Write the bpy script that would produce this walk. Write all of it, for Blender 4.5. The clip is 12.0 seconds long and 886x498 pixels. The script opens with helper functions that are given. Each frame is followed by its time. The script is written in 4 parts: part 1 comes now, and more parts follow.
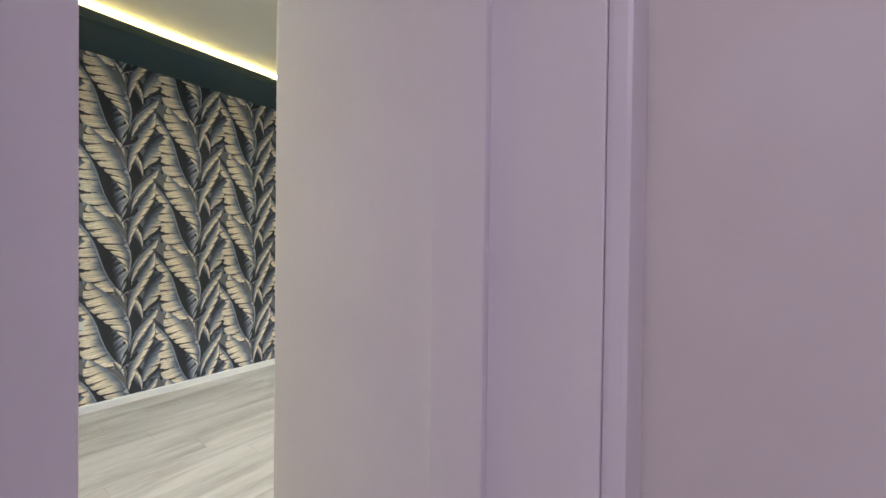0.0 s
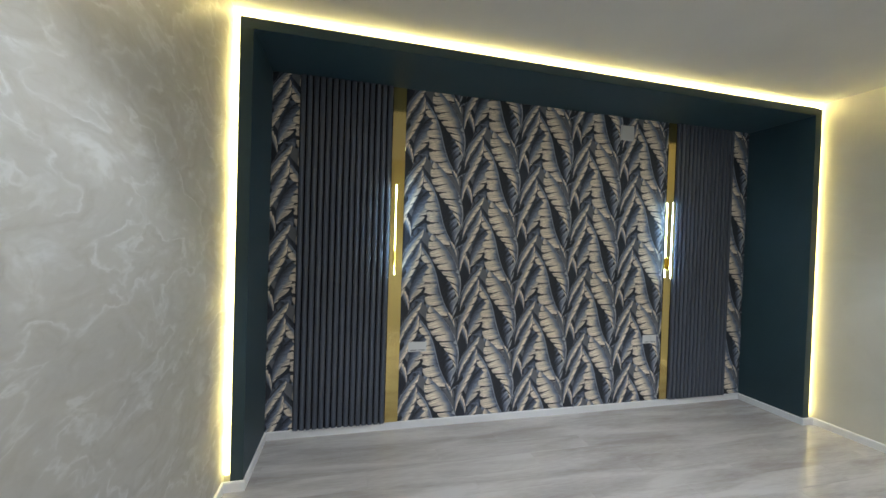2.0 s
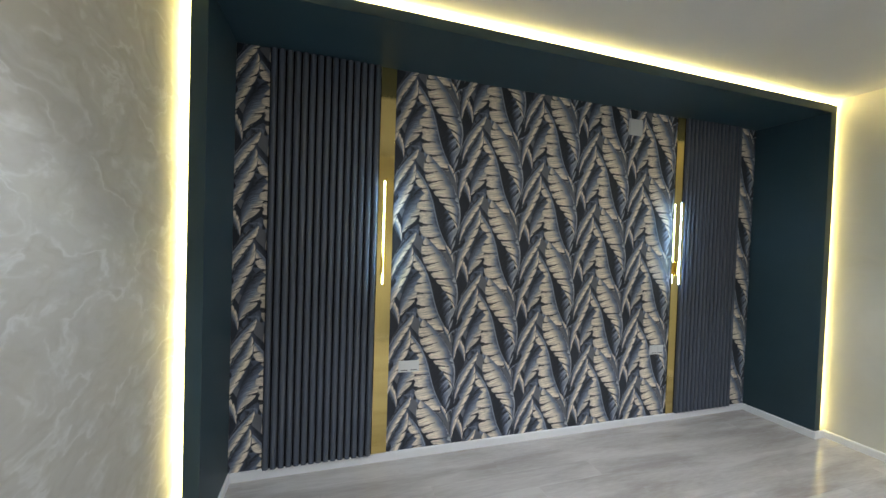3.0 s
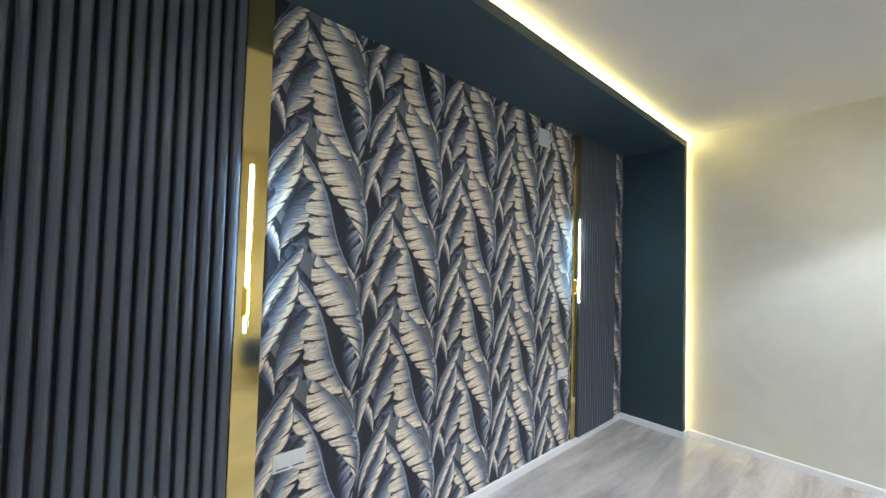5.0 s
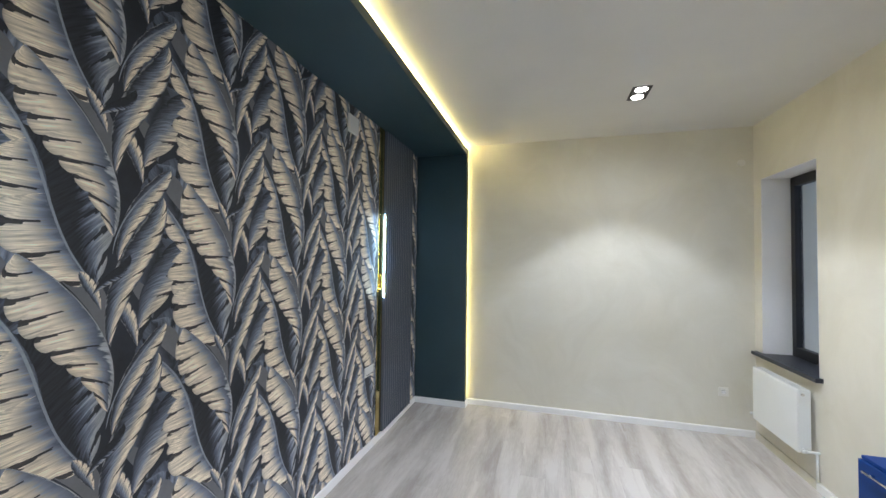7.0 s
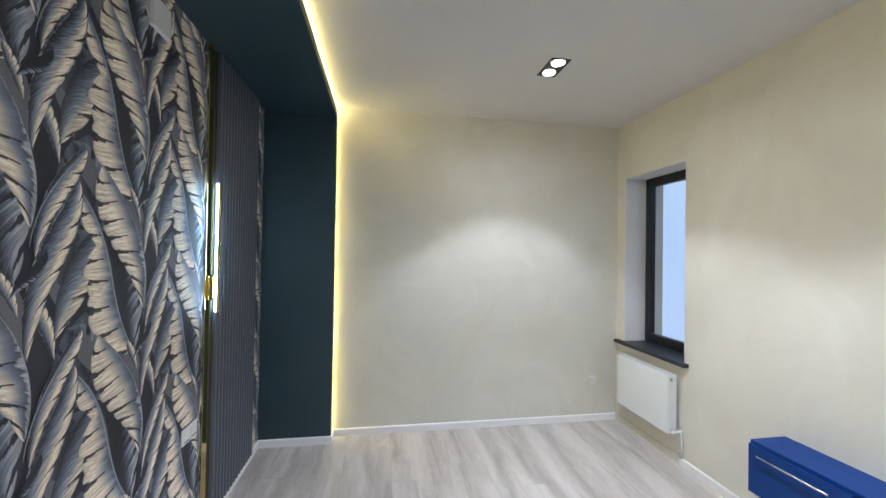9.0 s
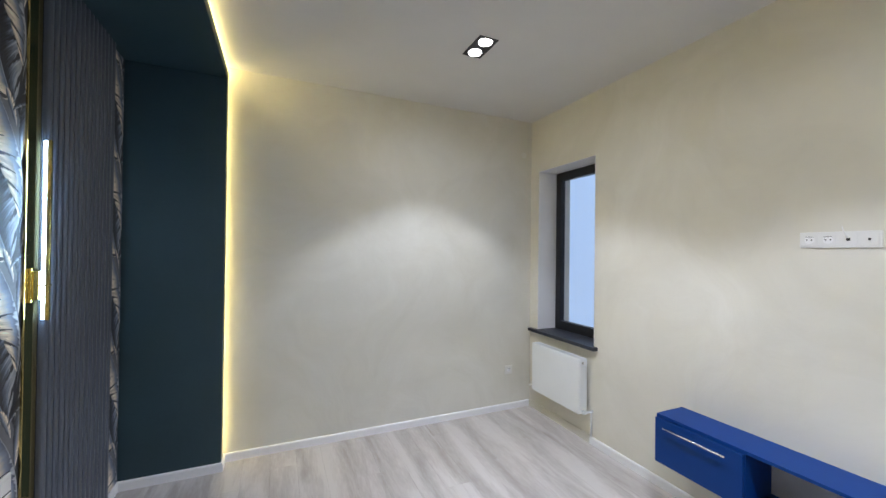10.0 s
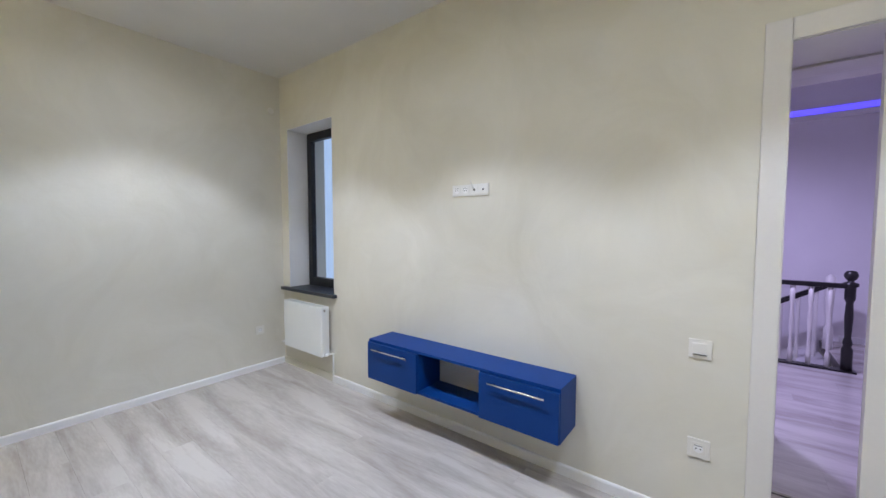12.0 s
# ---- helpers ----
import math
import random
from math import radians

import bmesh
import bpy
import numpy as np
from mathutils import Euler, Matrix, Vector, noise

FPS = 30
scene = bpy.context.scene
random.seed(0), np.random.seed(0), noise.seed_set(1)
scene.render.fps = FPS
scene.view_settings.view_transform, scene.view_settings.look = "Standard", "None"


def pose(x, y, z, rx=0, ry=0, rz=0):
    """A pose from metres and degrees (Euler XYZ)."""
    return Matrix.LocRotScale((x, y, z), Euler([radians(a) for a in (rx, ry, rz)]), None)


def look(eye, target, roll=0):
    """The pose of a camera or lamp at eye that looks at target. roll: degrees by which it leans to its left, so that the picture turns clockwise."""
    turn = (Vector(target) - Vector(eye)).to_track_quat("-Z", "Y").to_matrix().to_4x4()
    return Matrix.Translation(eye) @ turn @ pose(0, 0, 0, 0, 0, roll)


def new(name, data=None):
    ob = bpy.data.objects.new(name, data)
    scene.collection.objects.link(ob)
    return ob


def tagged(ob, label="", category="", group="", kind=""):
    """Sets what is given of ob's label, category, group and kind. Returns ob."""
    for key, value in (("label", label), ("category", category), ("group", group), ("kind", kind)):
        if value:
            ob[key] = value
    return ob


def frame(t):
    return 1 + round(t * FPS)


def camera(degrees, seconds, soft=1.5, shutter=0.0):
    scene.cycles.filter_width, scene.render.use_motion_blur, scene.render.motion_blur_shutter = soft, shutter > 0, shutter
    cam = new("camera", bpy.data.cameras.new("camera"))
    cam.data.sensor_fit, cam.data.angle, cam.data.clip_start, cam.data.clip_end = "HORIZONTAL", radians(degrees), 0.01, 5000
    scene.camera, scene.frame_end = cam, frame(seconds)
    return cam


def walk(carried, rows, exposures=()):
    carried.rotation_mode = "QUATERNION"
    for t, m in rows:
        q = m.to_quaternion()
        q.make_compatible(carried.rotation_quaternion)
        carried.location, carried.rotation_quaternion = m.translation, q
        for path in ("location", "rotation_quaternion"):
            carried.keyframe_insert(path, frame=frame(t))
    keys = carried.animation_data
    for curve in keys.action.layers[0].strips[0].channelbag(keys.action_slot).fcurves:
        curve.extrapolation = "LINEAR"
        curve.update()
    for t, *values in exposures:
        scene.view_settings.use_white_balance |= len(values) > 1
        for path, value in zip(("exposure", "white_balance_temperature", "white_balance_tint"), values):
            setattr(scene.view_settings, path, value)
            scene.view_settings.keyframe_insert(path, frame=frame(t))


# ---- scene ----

# ------------------------------------------------------------------ camera
cam = camera(99.7, 12.0)
PATH = [
    (0, (0.355, 0.050, 1.413), (-0.825, 1.662, 1.390), 0.7),
    (0.1, (0.190, 0.095, 1.419), (-1.083, 1.638, 1.391), 0.7),
    (0.2, (0.065, 0.124, 1.424), (-1.289, 1.596, 1.391), 0.7),
    (0.3, (-0.008, 0.143, 1.428), (-1.442, 1.537, 1.389), 0.7),
    (0.4, (-0.056, 0.146, 1.434), (-1.566, 1.456, 1.395), 0.8),
    (0.5, (-0.090, 0.150, 1.441), (-1.668, 1.375, 1.404), 0.9),
    (0.6, (-0.130, 0.153, 1.449), (-1.769, 1.291, 1.411), 1.0),
    (0.7, (-0.163, 0.154, 1.459), (-1.853, 1.214, 1.418), 1.1),
    (0.8, (-0.192, 0.154, 1.471), (-1.927, 1.142, 1.423), 1.2),
    (1, (-0.239, 0.148, 1.495), (-2.045, 0.995, 1.433), 1.4),
    (1.5, (-0.395, 0.112, 1.547), (-2.314, 0.674, 1.483), 1.8),
    (2, (-0.571, 0.106, 1.629), (-2.512, 0.586, 1.599), 1.8),
    (2.5, (-0.774, 0.108, 1.671), (-2.709, 0.615, 1.656), 1.9),
    (2.7, (-0.872, 0.094, 1.685), (-2.796, 0.641, 1.656), 1.9),
    (4.3, (-1.597, 0.007, 1.676), (-3.354, 0.96, 1.739), 1.8),
    (4.5, (-1.723, 0.014, 1.678), (-3.404, 1.096, 1.745), 1.8),
    (5, (-1.949, 0.026, 1.697), (-3.458, 1.337, 1.764), 1.6),
    (5.5, (-2.106, 0.001, 1.703), (-3.389, 1.533, 1.777), 1.4),
    (6, (-2.183, -0.02, 1.72), (-3.128, 1.741, 1.788), 1.2),
    (6.5, (-2.233, 0.001, 1.711), (-2.951, 1.867, 1.777), 0.9),
    (6.7, (-2.246, 0.022, 1.705), (-2.894, 1.912, 1.767), 0.8),
    (8.5, (-2.679, 0.603, 1.742), (-2.597, 2.601, 1.781), 0.9),
    (9, (-2.789, 0.868, 1.719), (-2.466, 2.842, 1.743), 0.9),
    (9.5, (-2.809, 1.107, 1.703), (-2.265, 3.031, 1.722), 0.8),
    (10, (-2.841, 1.139, 1.66), (-2.037, 2.97, 1.674), 0.7),
    (10.5, (-2.884, 1.097, 1.622), (-1.801, 2.778, 1.604), 0.5),
    (11, (-2.866, 1.037, 1.593), (-1.585, 2.572, 1.529), 0.4),
    (11.5, (-2.768, 0.886, 1.566), (-1.336, 2.279, 1.462), 0.1),
    (12, (-2.482, 0.599, 1.477), (-0.901, 1.819, 1.368), 0.0),
]
EXPOSURES = [(0, 0.30, 7600, 2), (0.5, 0.26, 7500, -12), (0.8, 0.17, 7300, -9), (1.5, -0.15, 6550, 4), (2.5, -0.12, 6550, 6), (4.5, 0.46, 6350, 6), (5.5, 0.42, 6400, 8), (6.5, 0.27, 6450, 9), (8.5, 0.28, 6400, 10), (9.5, 0.08, 6300, 12), (10.5, 0.0, 6250, 13), (11.5, -0.2, 6200, 13), (12, -0.02, 6200, 13)]
walk(cam, [(t, look(eye, target, roll)) for t, eye, target, roll in PATH], EXPOSURES)

# ------------------------------------------------------------------ plan (metres)
FZ = -0.022                              # floor of the room
XW, XE, XH, XO = -3.845, -0.287, 0.27, 0.14   # feature wall, east wall face, its hall face, its outer face by the window
YS, YN, ZC = -0.66, 4.54, 3.10           # south wall, north wall, ceiling
PX = -3.22                               # front of the alcove surround
PY0, PY1, PZ = -0.612, 4.486, 3.036         # outer edges of the surround
IY0, IY1, IZ = -0.535, 4.406, 2.968      # inner edges of the surround
DOOR0, DOOR1, DOORZ = -0.40, 0.418, 2.268
WIN0, WIN1, WINZ0, WINZ1 = 3.62, 4.405, 0.84, 2.532
HX, HY0, HY1, HZ = 4.5, -1.9, 3.15, 3.55 # hall: far wall, ends, upper ceiling

# ------------------------------------------------------------------ world and lamps
world = bpy.data.worlds.new("sky")
scene.world = world
world.use_nodes = True
wn = world.node_tree.nodes
sky = wn.new("ShaderNodeTexSky")
sky.sky_type, sky.sun_disc = "NISHITA", False
sky.sun_elevation, sky.sun_rotation = radians(46), radians(-72)
world.node_tree.links.new(sky.outputs["Color"], wn["Background"].inputs["Color"])
wn["Background"].inputs["Strength"].default_value = 0.15


def lamp(name, kind, at, aim, energy, color, **more):
    data = bpy.data.lights.new(name, kind)
    data.energy, data.color = energy, color
    if kind == "SPOT":
        data.spot_size, data.spot_blend, data.shadow_soft_size = radians(more["cone"]), more["blend"], more["size"]
    elif kind == "AREA":
        data.shape, data.size, data.size_y = "RECTANGLE", more["size"], more["size_y"]
    elif kind == "SUN":
        data.angle = radians(more["angle"])
    else:
        data.shadow_soft_size = more["size"]
    ob = new(name, data)
    ob.matrix_world = look(at, aim)
    return ob


lamp("sun", "SUN", (-9, 7, 10), (0, 4, 0), 1.4, (1.0, 0.97, 0.93), angle=12)
SPOTS = [(-1.567, 3.436), (-1.567, 1.86), (-1.567, 0.28)]
for sx, sy in SPOTS:
    for dy in (-0.073, 0.073):
        lamp("downlight_beam", "SPOT", (sx, sy + dy, ZC - 0.012), (sx, sy + dy, 0), 82, (0.80, 0.868, 1.0), cone=101, blend=0.34, size=0.03)
        lamp("downlight_spill", "SPOT", (sx, sy + dy, ZC - 0.012), (sx, sy + dy, 0), 26, (0.84, 0.90, 1.0), cone=174, blend=1.0, size=0.04)
# added violet fill lamps that brighten the hall; no fixtures belong to them
lamp("hall_fill", "SPOT", (2.0, 1.0, 2.9), (2.0, 1.0, 0), 230, (0.64, 0.57, 1.0), cone=170, blend=0.6, size=0.06)
lamp("hall_fill", "SPOT", (0.75, -0.9, 2.45), (0.75, -0.9, 0), 24, (0.74, 0.64, 1.0), cone=178, blend=0.6, size=0.06)

# ------------------------------------------------------------------ materials
def material(name, base, rough=0.5, metal=0.0, vary=0.12, scale=3.0, fine=60.0, bump=0.0, bump_scale=120.0, stretch=(1, 1, 1), random_tone=0.0, coat=0.0, tint=None):
    """Principled surface with tone variation at two scales and a fine bump."""
    m = bpy.data.materials.new(name)
    m.use_nodes = True
    n, l = m.node_tree.nodes, m.node_tree.links
    p = n["Principled BSDF"]
    p.inputs["Roughness"].default_value, p.inputs["Metallic"].default_value = rough, metal
    p.inputs["Coat Weight"].default_value = coat
    tc, mp = n.new("ShaderNodeTexCoord"), n.new("ShaderNodeMapping")
    mp.inputs["Scale"].default_value = stretch
    l.new(tc.outputs["Object"], mp.inputs["Vector"])
    big, small = n.new("ShaderNodeTexNoise"), n.new("ShaderNodeTexNoise")
    big.inputs["Scale"].default_value, small.inputs["Scale"].default_value = scale, fine
    big.inputs["Detail"].default_value = 6
    for t in (big, small):
        l.new(mp.outputs["Vector"], t.inputs["Vector"])
    add = n.new("ShaderNodeMath")
    add.operation = "MULTIPLY_ADD"
    add.inputs[1].default_value = 0.35
    l.new(small.outputs["Fac"], add.inputs[0])
    l.new(big.outputs["Fac"], add.inputs[2])
    tone = n.new("ShaderNodeMapRange")
    tone.inputs["From Min"].default_value, tone.inputs["From Max"].default_value = 0.35, 1.0
    tone.inputs["To Min"].default_value, tone.inputs["To Max"].default_value = 1 - vary, 1 + vary
    l.new(add.outputs[0], tone.inputs["Value"])
    out = tone.outputs[0]
    if random_tone:
        info, ra, mu = n.new("ShaderNodeObjectInfo"), n.new("ShaderNodeMapRange"), n.new("ShaderNodeMath")
        ra.inputs["To Min"].default_value, ra.inputs["To Max"].default_value = 1 - random_tone, 1 + random_tone
        l.new(info.outputs["Random"], ra.inputs["Value"])
        mu.operation = "MULTIPLY"
        l.new(out, mu.inputs[0]), l.new(ra.outputs[0], mu.inputs[1])
        out = mu.outputs[0]
    mix = n.new("ShaderNodeVectorMath")
    mix.operation = "SCALE"
    mix.inputs[0].default_value = base
    l.new(out, mix.inputs["Scale"])
    l.new(mix.outputs[0], p.inputs["Base Color"])
    if bump:
        b, bt = n.new("ShaderNodeBump"), n.new("ShaderNodeTexNoise")
        bt.inputs["Scale"].default_value = bump_scale
        bt.inputs["Detail"].default_value = 4
        l.new(mp.outputs["Vector"], bt.inputs["Vector"])
        b.inputs["Strength"].default_value, b.inputs["Distance"].default_value = bump, 0.003
        l.new(bt.outputs["Fac"], b.inputs["Height"])
        l.new(b.outputs[0], p.inputs["Normal"])
    return m


def glowing(name, color, strength):
    m = bpy.data.materials.new(name)
    m.use_nodes = True
    p = m.node_tree.nodes["Principled BSDF"]
    p.inputs["Base Color"].default_value = (0.8, 0.8, 0.8, 1)
    p.inputs["Emission Color"].default_value = (*color, 1)
    p.inputs["Emission Strength"].default_value = strength
    return m


def plaster(name, dark, light, swirl=1.6, contrast=0.5, bump=0.35, gloss=(0.62, 0.35)):
    """Trowelled decorative plaster: warped drifts of a smoother, paler coat over a rougher ground."""
    m = bpy.data.materials.new(name)
    m.use_nodes = True
    n, l = m.node_tree.nodes, m.node_tree.links
    p = n["Principled BSDF"]
    tc = n.new("ShaderNodeTexCoord")
    warp, drift, grain = n.new("ShaderNodeTexNoise"), n.new("ShaderNodeTexNoise"), n.new("ShaderNodeTexNoise")
    warp.inputs["Scale"].default_value, warp.inputs["Detail"].default_value = swirl * 0.8, 3
    drift.inputs["Scale"].default_value, drift.inputs["Detail"].default_value, drift.inputs["Roughness"].default_value = swirl, 7, 0.62
    drift.inputs["Distortion"].default_value = 0.9
    grain.inputs["Scale"].default_value, grain.inputs["Detail"].default_value = 45, 5
    add = n.new("ShaderNodeVectorMath")
    add.operation = "MULTIPLY_ADD"
    add.inputs[1].default_value = (0.9, 0.9, 0.9)
    l.new(tc.outputs["Object"], warp.inputs["Vector"])
    l.new(warp.outputs["Color"], add.inputs[0])
    l.new(tc.outputs["Object"], add.inputs[2])
    l.new(add.outputs[0], drift.inputs["Vector"])
    l.new(tc.outputs["Object"], grain.inputs["Vector"])
    ramp = n.new("ShaderNodeValToRGB")
    ramp.color_ramp.elements[0].position, ramp.color_ramp.elements[1].position = 0.5 - contrast * 0.25, 0.5 + contrast * 0.25
    ramp.color_ramp.elements[0].color, ramp.color_ramp.elements[1].color = (*dark, 1), (*light, 1)
    l.new(drift.outputs["Fac"], ramp.inputs["Fac"])
    l.new(ramp.outputs["Color"], p.inputs["Base Color"])
    ro = n.new("ShaderNodeMapRange")
    ro.inputs["From Min"].default_value, ro.inputs["From Max"].default_value = 0.4, 0.6
    ro.inputs["To Min"].default_value, ro.inputs["To Max"].default_value = gloss
    l.new(drift.outputs["Fac"], ro.inputs["Value"])
    l.new(ro.outputs[0], p.inputs["Roughness"])
    h = n.new("ShaderNodeMath")
    h.operation = "MULTIPLY_ADD"
    h.inputs[1].default_value = 0.12
    l.new(grain.outputs["Fac"], h.inputs[0])
    l.new(drift.outputs["Fac"], h.inputs[2])
    b = n.new("ShaderNodeBump")
    b.inputs["Strength"].default_value, b.inputs["Distance"].default_value = bump, 0.02
    l.new(h.outputs[0], b.inputs["Height"])
    l.new(b.outputs[0], p.inputs["Normal"])
    return m


def marbled(name, ground, mid, vein):
    """Venetian plaster: flowing drifts with crisp pale rims, pearly where the trowel polished them."""
    m = bpy.data.materials.new(name)
    m.use_nodes = True
    n, l = m.node_tree.nodes, m.node_tree.links
    p = n["Principled BSDF"]
    tc, mp = n.new("ShaderNodeTexCoord"), n.new("ShaderNodeMapping")
    mp.inputs["Rotation"].default_value = (0, radians(28), 0)
    mp.inputs["Scale"].default_value = (1.5, 1, 2.6)
    l.new(tc.outputs["Object"], mp.inputs["Vector"])
    warp, flow, fine = n.new("ShaderNodeTexNoise"), n.new("ShaderNodeTexNoise"), n.new("ShaderNodeTexNoise")
    warp.inputs["Scale"].default_value, warp.inputs["Detail"].default_value = 1.3, 4
    flow.inputs["Scale"].default_value, flow.inputs["Detail"].default_value, flow.inputs["Roughness"].default_value = 1.2, 7, 0.52
    fine.inputs["Scale"].default_value, fine.inputs["Detail"].default_value = 7, 6
    add = n.new("ShaderNodeVectorMath")
    add.operation = "MULTIPLY_ADD"
    add.inputs[1].default_value = (1.3, 1.3, 1.3)
    l.new(mp.outputs[0], warp.inputs["Vector"]), l.new(warp.outputs["Color"], add.inputs[0]), l.new(mp.outputs[0], add.inputs[2])
    l.new(add.outputs[0], flow.inputs["Vector"]), l.new(add.outputs[0], fine.inputs["Vector"])
    r = n.new("ShaderNodeValToRGB")
    e = r.color_ramp.elements
    stops = [(0.33, vein), (0.40, mid), (0.44, ground), (0.475, mid), (0.495, vein), (0.52, mid), (0.57, ground), (0.61, mid), (0.64, vein), (0.70, mid)]
    while len(e) < len(stops):
        e.new(0.5)
    for k, (pos, col) in enumerate(stops):
        e[k].position, e[k].color = pos, (*col, 1)
    l.new(flow.outputs["Fac"], r.inputs["Fac"])
    soft = n.new("ShaderNodeMix")
    soft.data_type = "RGBA"
    fr = n.new("ShaderNodeMapRange")
    fr.inputs["From Min"].default_value, fr.inputs["From Max"].default_value = 0.35, 0.62
    l.new(fine.outputs["Fac"], fr.inputs["Value"]), l.new(fr.outputs[0], soft.inputs[0])
    soft.inputs[6].default_value = (*mid, 1)
    l.new(r.outputs["Color"], soft.inputs[7]), l.new(soft.outputs[2], p.inputs["Base Color"])
    ro = n.new("ShaderNodeMapRange")
    ro.inputs["From Min"].default_value, ro.inputs["From Max"].default_value = 0.42, 0.58
    ro.inputs["To Min"].default_value, ro.inputs["To Max"].default_value = 0.55, 0.34
    l.new(flow.outputs["Fac"], ro.inputs["Value"]), l.new(ro.outputs[0], p.inputs["Roughness"])
    b = n.new("ShaderNodeBump")
    b.inputs["Strength"].default_value, b.inputs["Distance"].default_value = 0.3, 0.012
    l.new(flow.outputs["Fac"], b.inputs["Height"]), l.new(b.outputs[0], p.inputs["Normal"])
    return m


def wood_floor(name, pale, dark):
    """Limed oak laminate: long grain along y, tone and figure shifted from board to board."""
    m = bpy.data.materials.new(name)
    m.use_nodes = True
    n, l = m.node_tree.nodes, m.node_tree.links
    p = n["Principled BSDF"]
    geo, info = n.new("ShaderNodeNewGeometry"), n.new("ShaderNodeObjectInfo")
    shift = n.new("ShaderNodeVectorMath")
    shift.operation = "MULTIPLY_ADD"
    comb = n.new("ShaderNodeCombineXYZ")
    l.new(info.outputs["Random"], comb.inputs[0]), l.new(info.outputs["Random"], comb.inputs[1])
    shift.inputs[1].default_value = (0.06, 0.5, 0)
    l.new(comb.outputs[0], shift.inputs[0]), l.new(geo.outputs["Position"], shift.inputs[2])
    mp = n.new("ShaderNodeMapping")
    mp.inputs["Scale"].default_value = (6.0, 0.9, 1.0)
    l.new(shift.outputs[0], mp.inputs["Vector"])
    figure, pores = n.new("ShaderNodeTexNoise"), n.new("ShaderNodeTexNoise")
    figure.inputs["Scale"].default_value, figure.inputs["Detail"].default_value = 1.1, 5
    figure.inputs["Distortion"].default_value = 0.6
    pores.inputs["Scale"].default_value, pores.inputs["Detail"].default_value = 14, 3
    l.new(mp.outputs[0], figure.inputs["Vector"]), l.new(mp.outputs[0], pores.inputs["Vector"])
    ad = n.new("ShaderNodeMath")
    ad.operation = "MULTIPLY_ADD"
    ad.inputs[1].default_value = 0.22
    l.new(pores.outputs["Fac"], ad.inputs[0]), l.new(figure.outputs["Fac"], ad.inputs[2])
    ramp = n.new("ShaderNodeValToRGB")
    ramp.color_ramp.elements[0].position, ramp.color_ramp.elements[1].position = 0.43, 0.74
    ramp.color_ramp.elements[0].color, ramp.color_ramp.elements[1].color = (*dark, 1), (*pale, 1)
    l.new(ad.outputs[0], ramp.inputs["Fac"])
    hs = n.new("ShaderNodeHueSaturation")
    ra = n.new("ShaderNodeMapRange")
    ra.inputs["To Min"].default_value, ra.inputs["To Max"].default_value = 0.985, 1.015
    l.new(info.outputs["Random"], ra.inputs["Value"]), l.new(ra.outputs[0], hs.inputs["Value"])
    l.new(ramp.outputs["Color"], hs.inputs["Color"])
    l.new(hs.outputs["Color"], p.inputs["Base Color"])
    ro = n.new("ShaderNodeMapRange")
    ro.inputs["To Min"].default_value, ro.inputs["To Max"].default_value = 0.15, 0.25
    l.new(pores.outputs["Fac"], ro.inputs["Value"]), l.new(ro.outputs[0], p.inputs["Roughness"])
    b = n.new("ShaderNodeBump")
    b.inputs["Strength"].default_value, b.inputs["Distance"].default_value = 0.03, 0.001
    l.new(pores.outputs["Fac"], b.inputs["Height"]), l.new(b.outputs[0], p.inputs["Normal"])
    return m


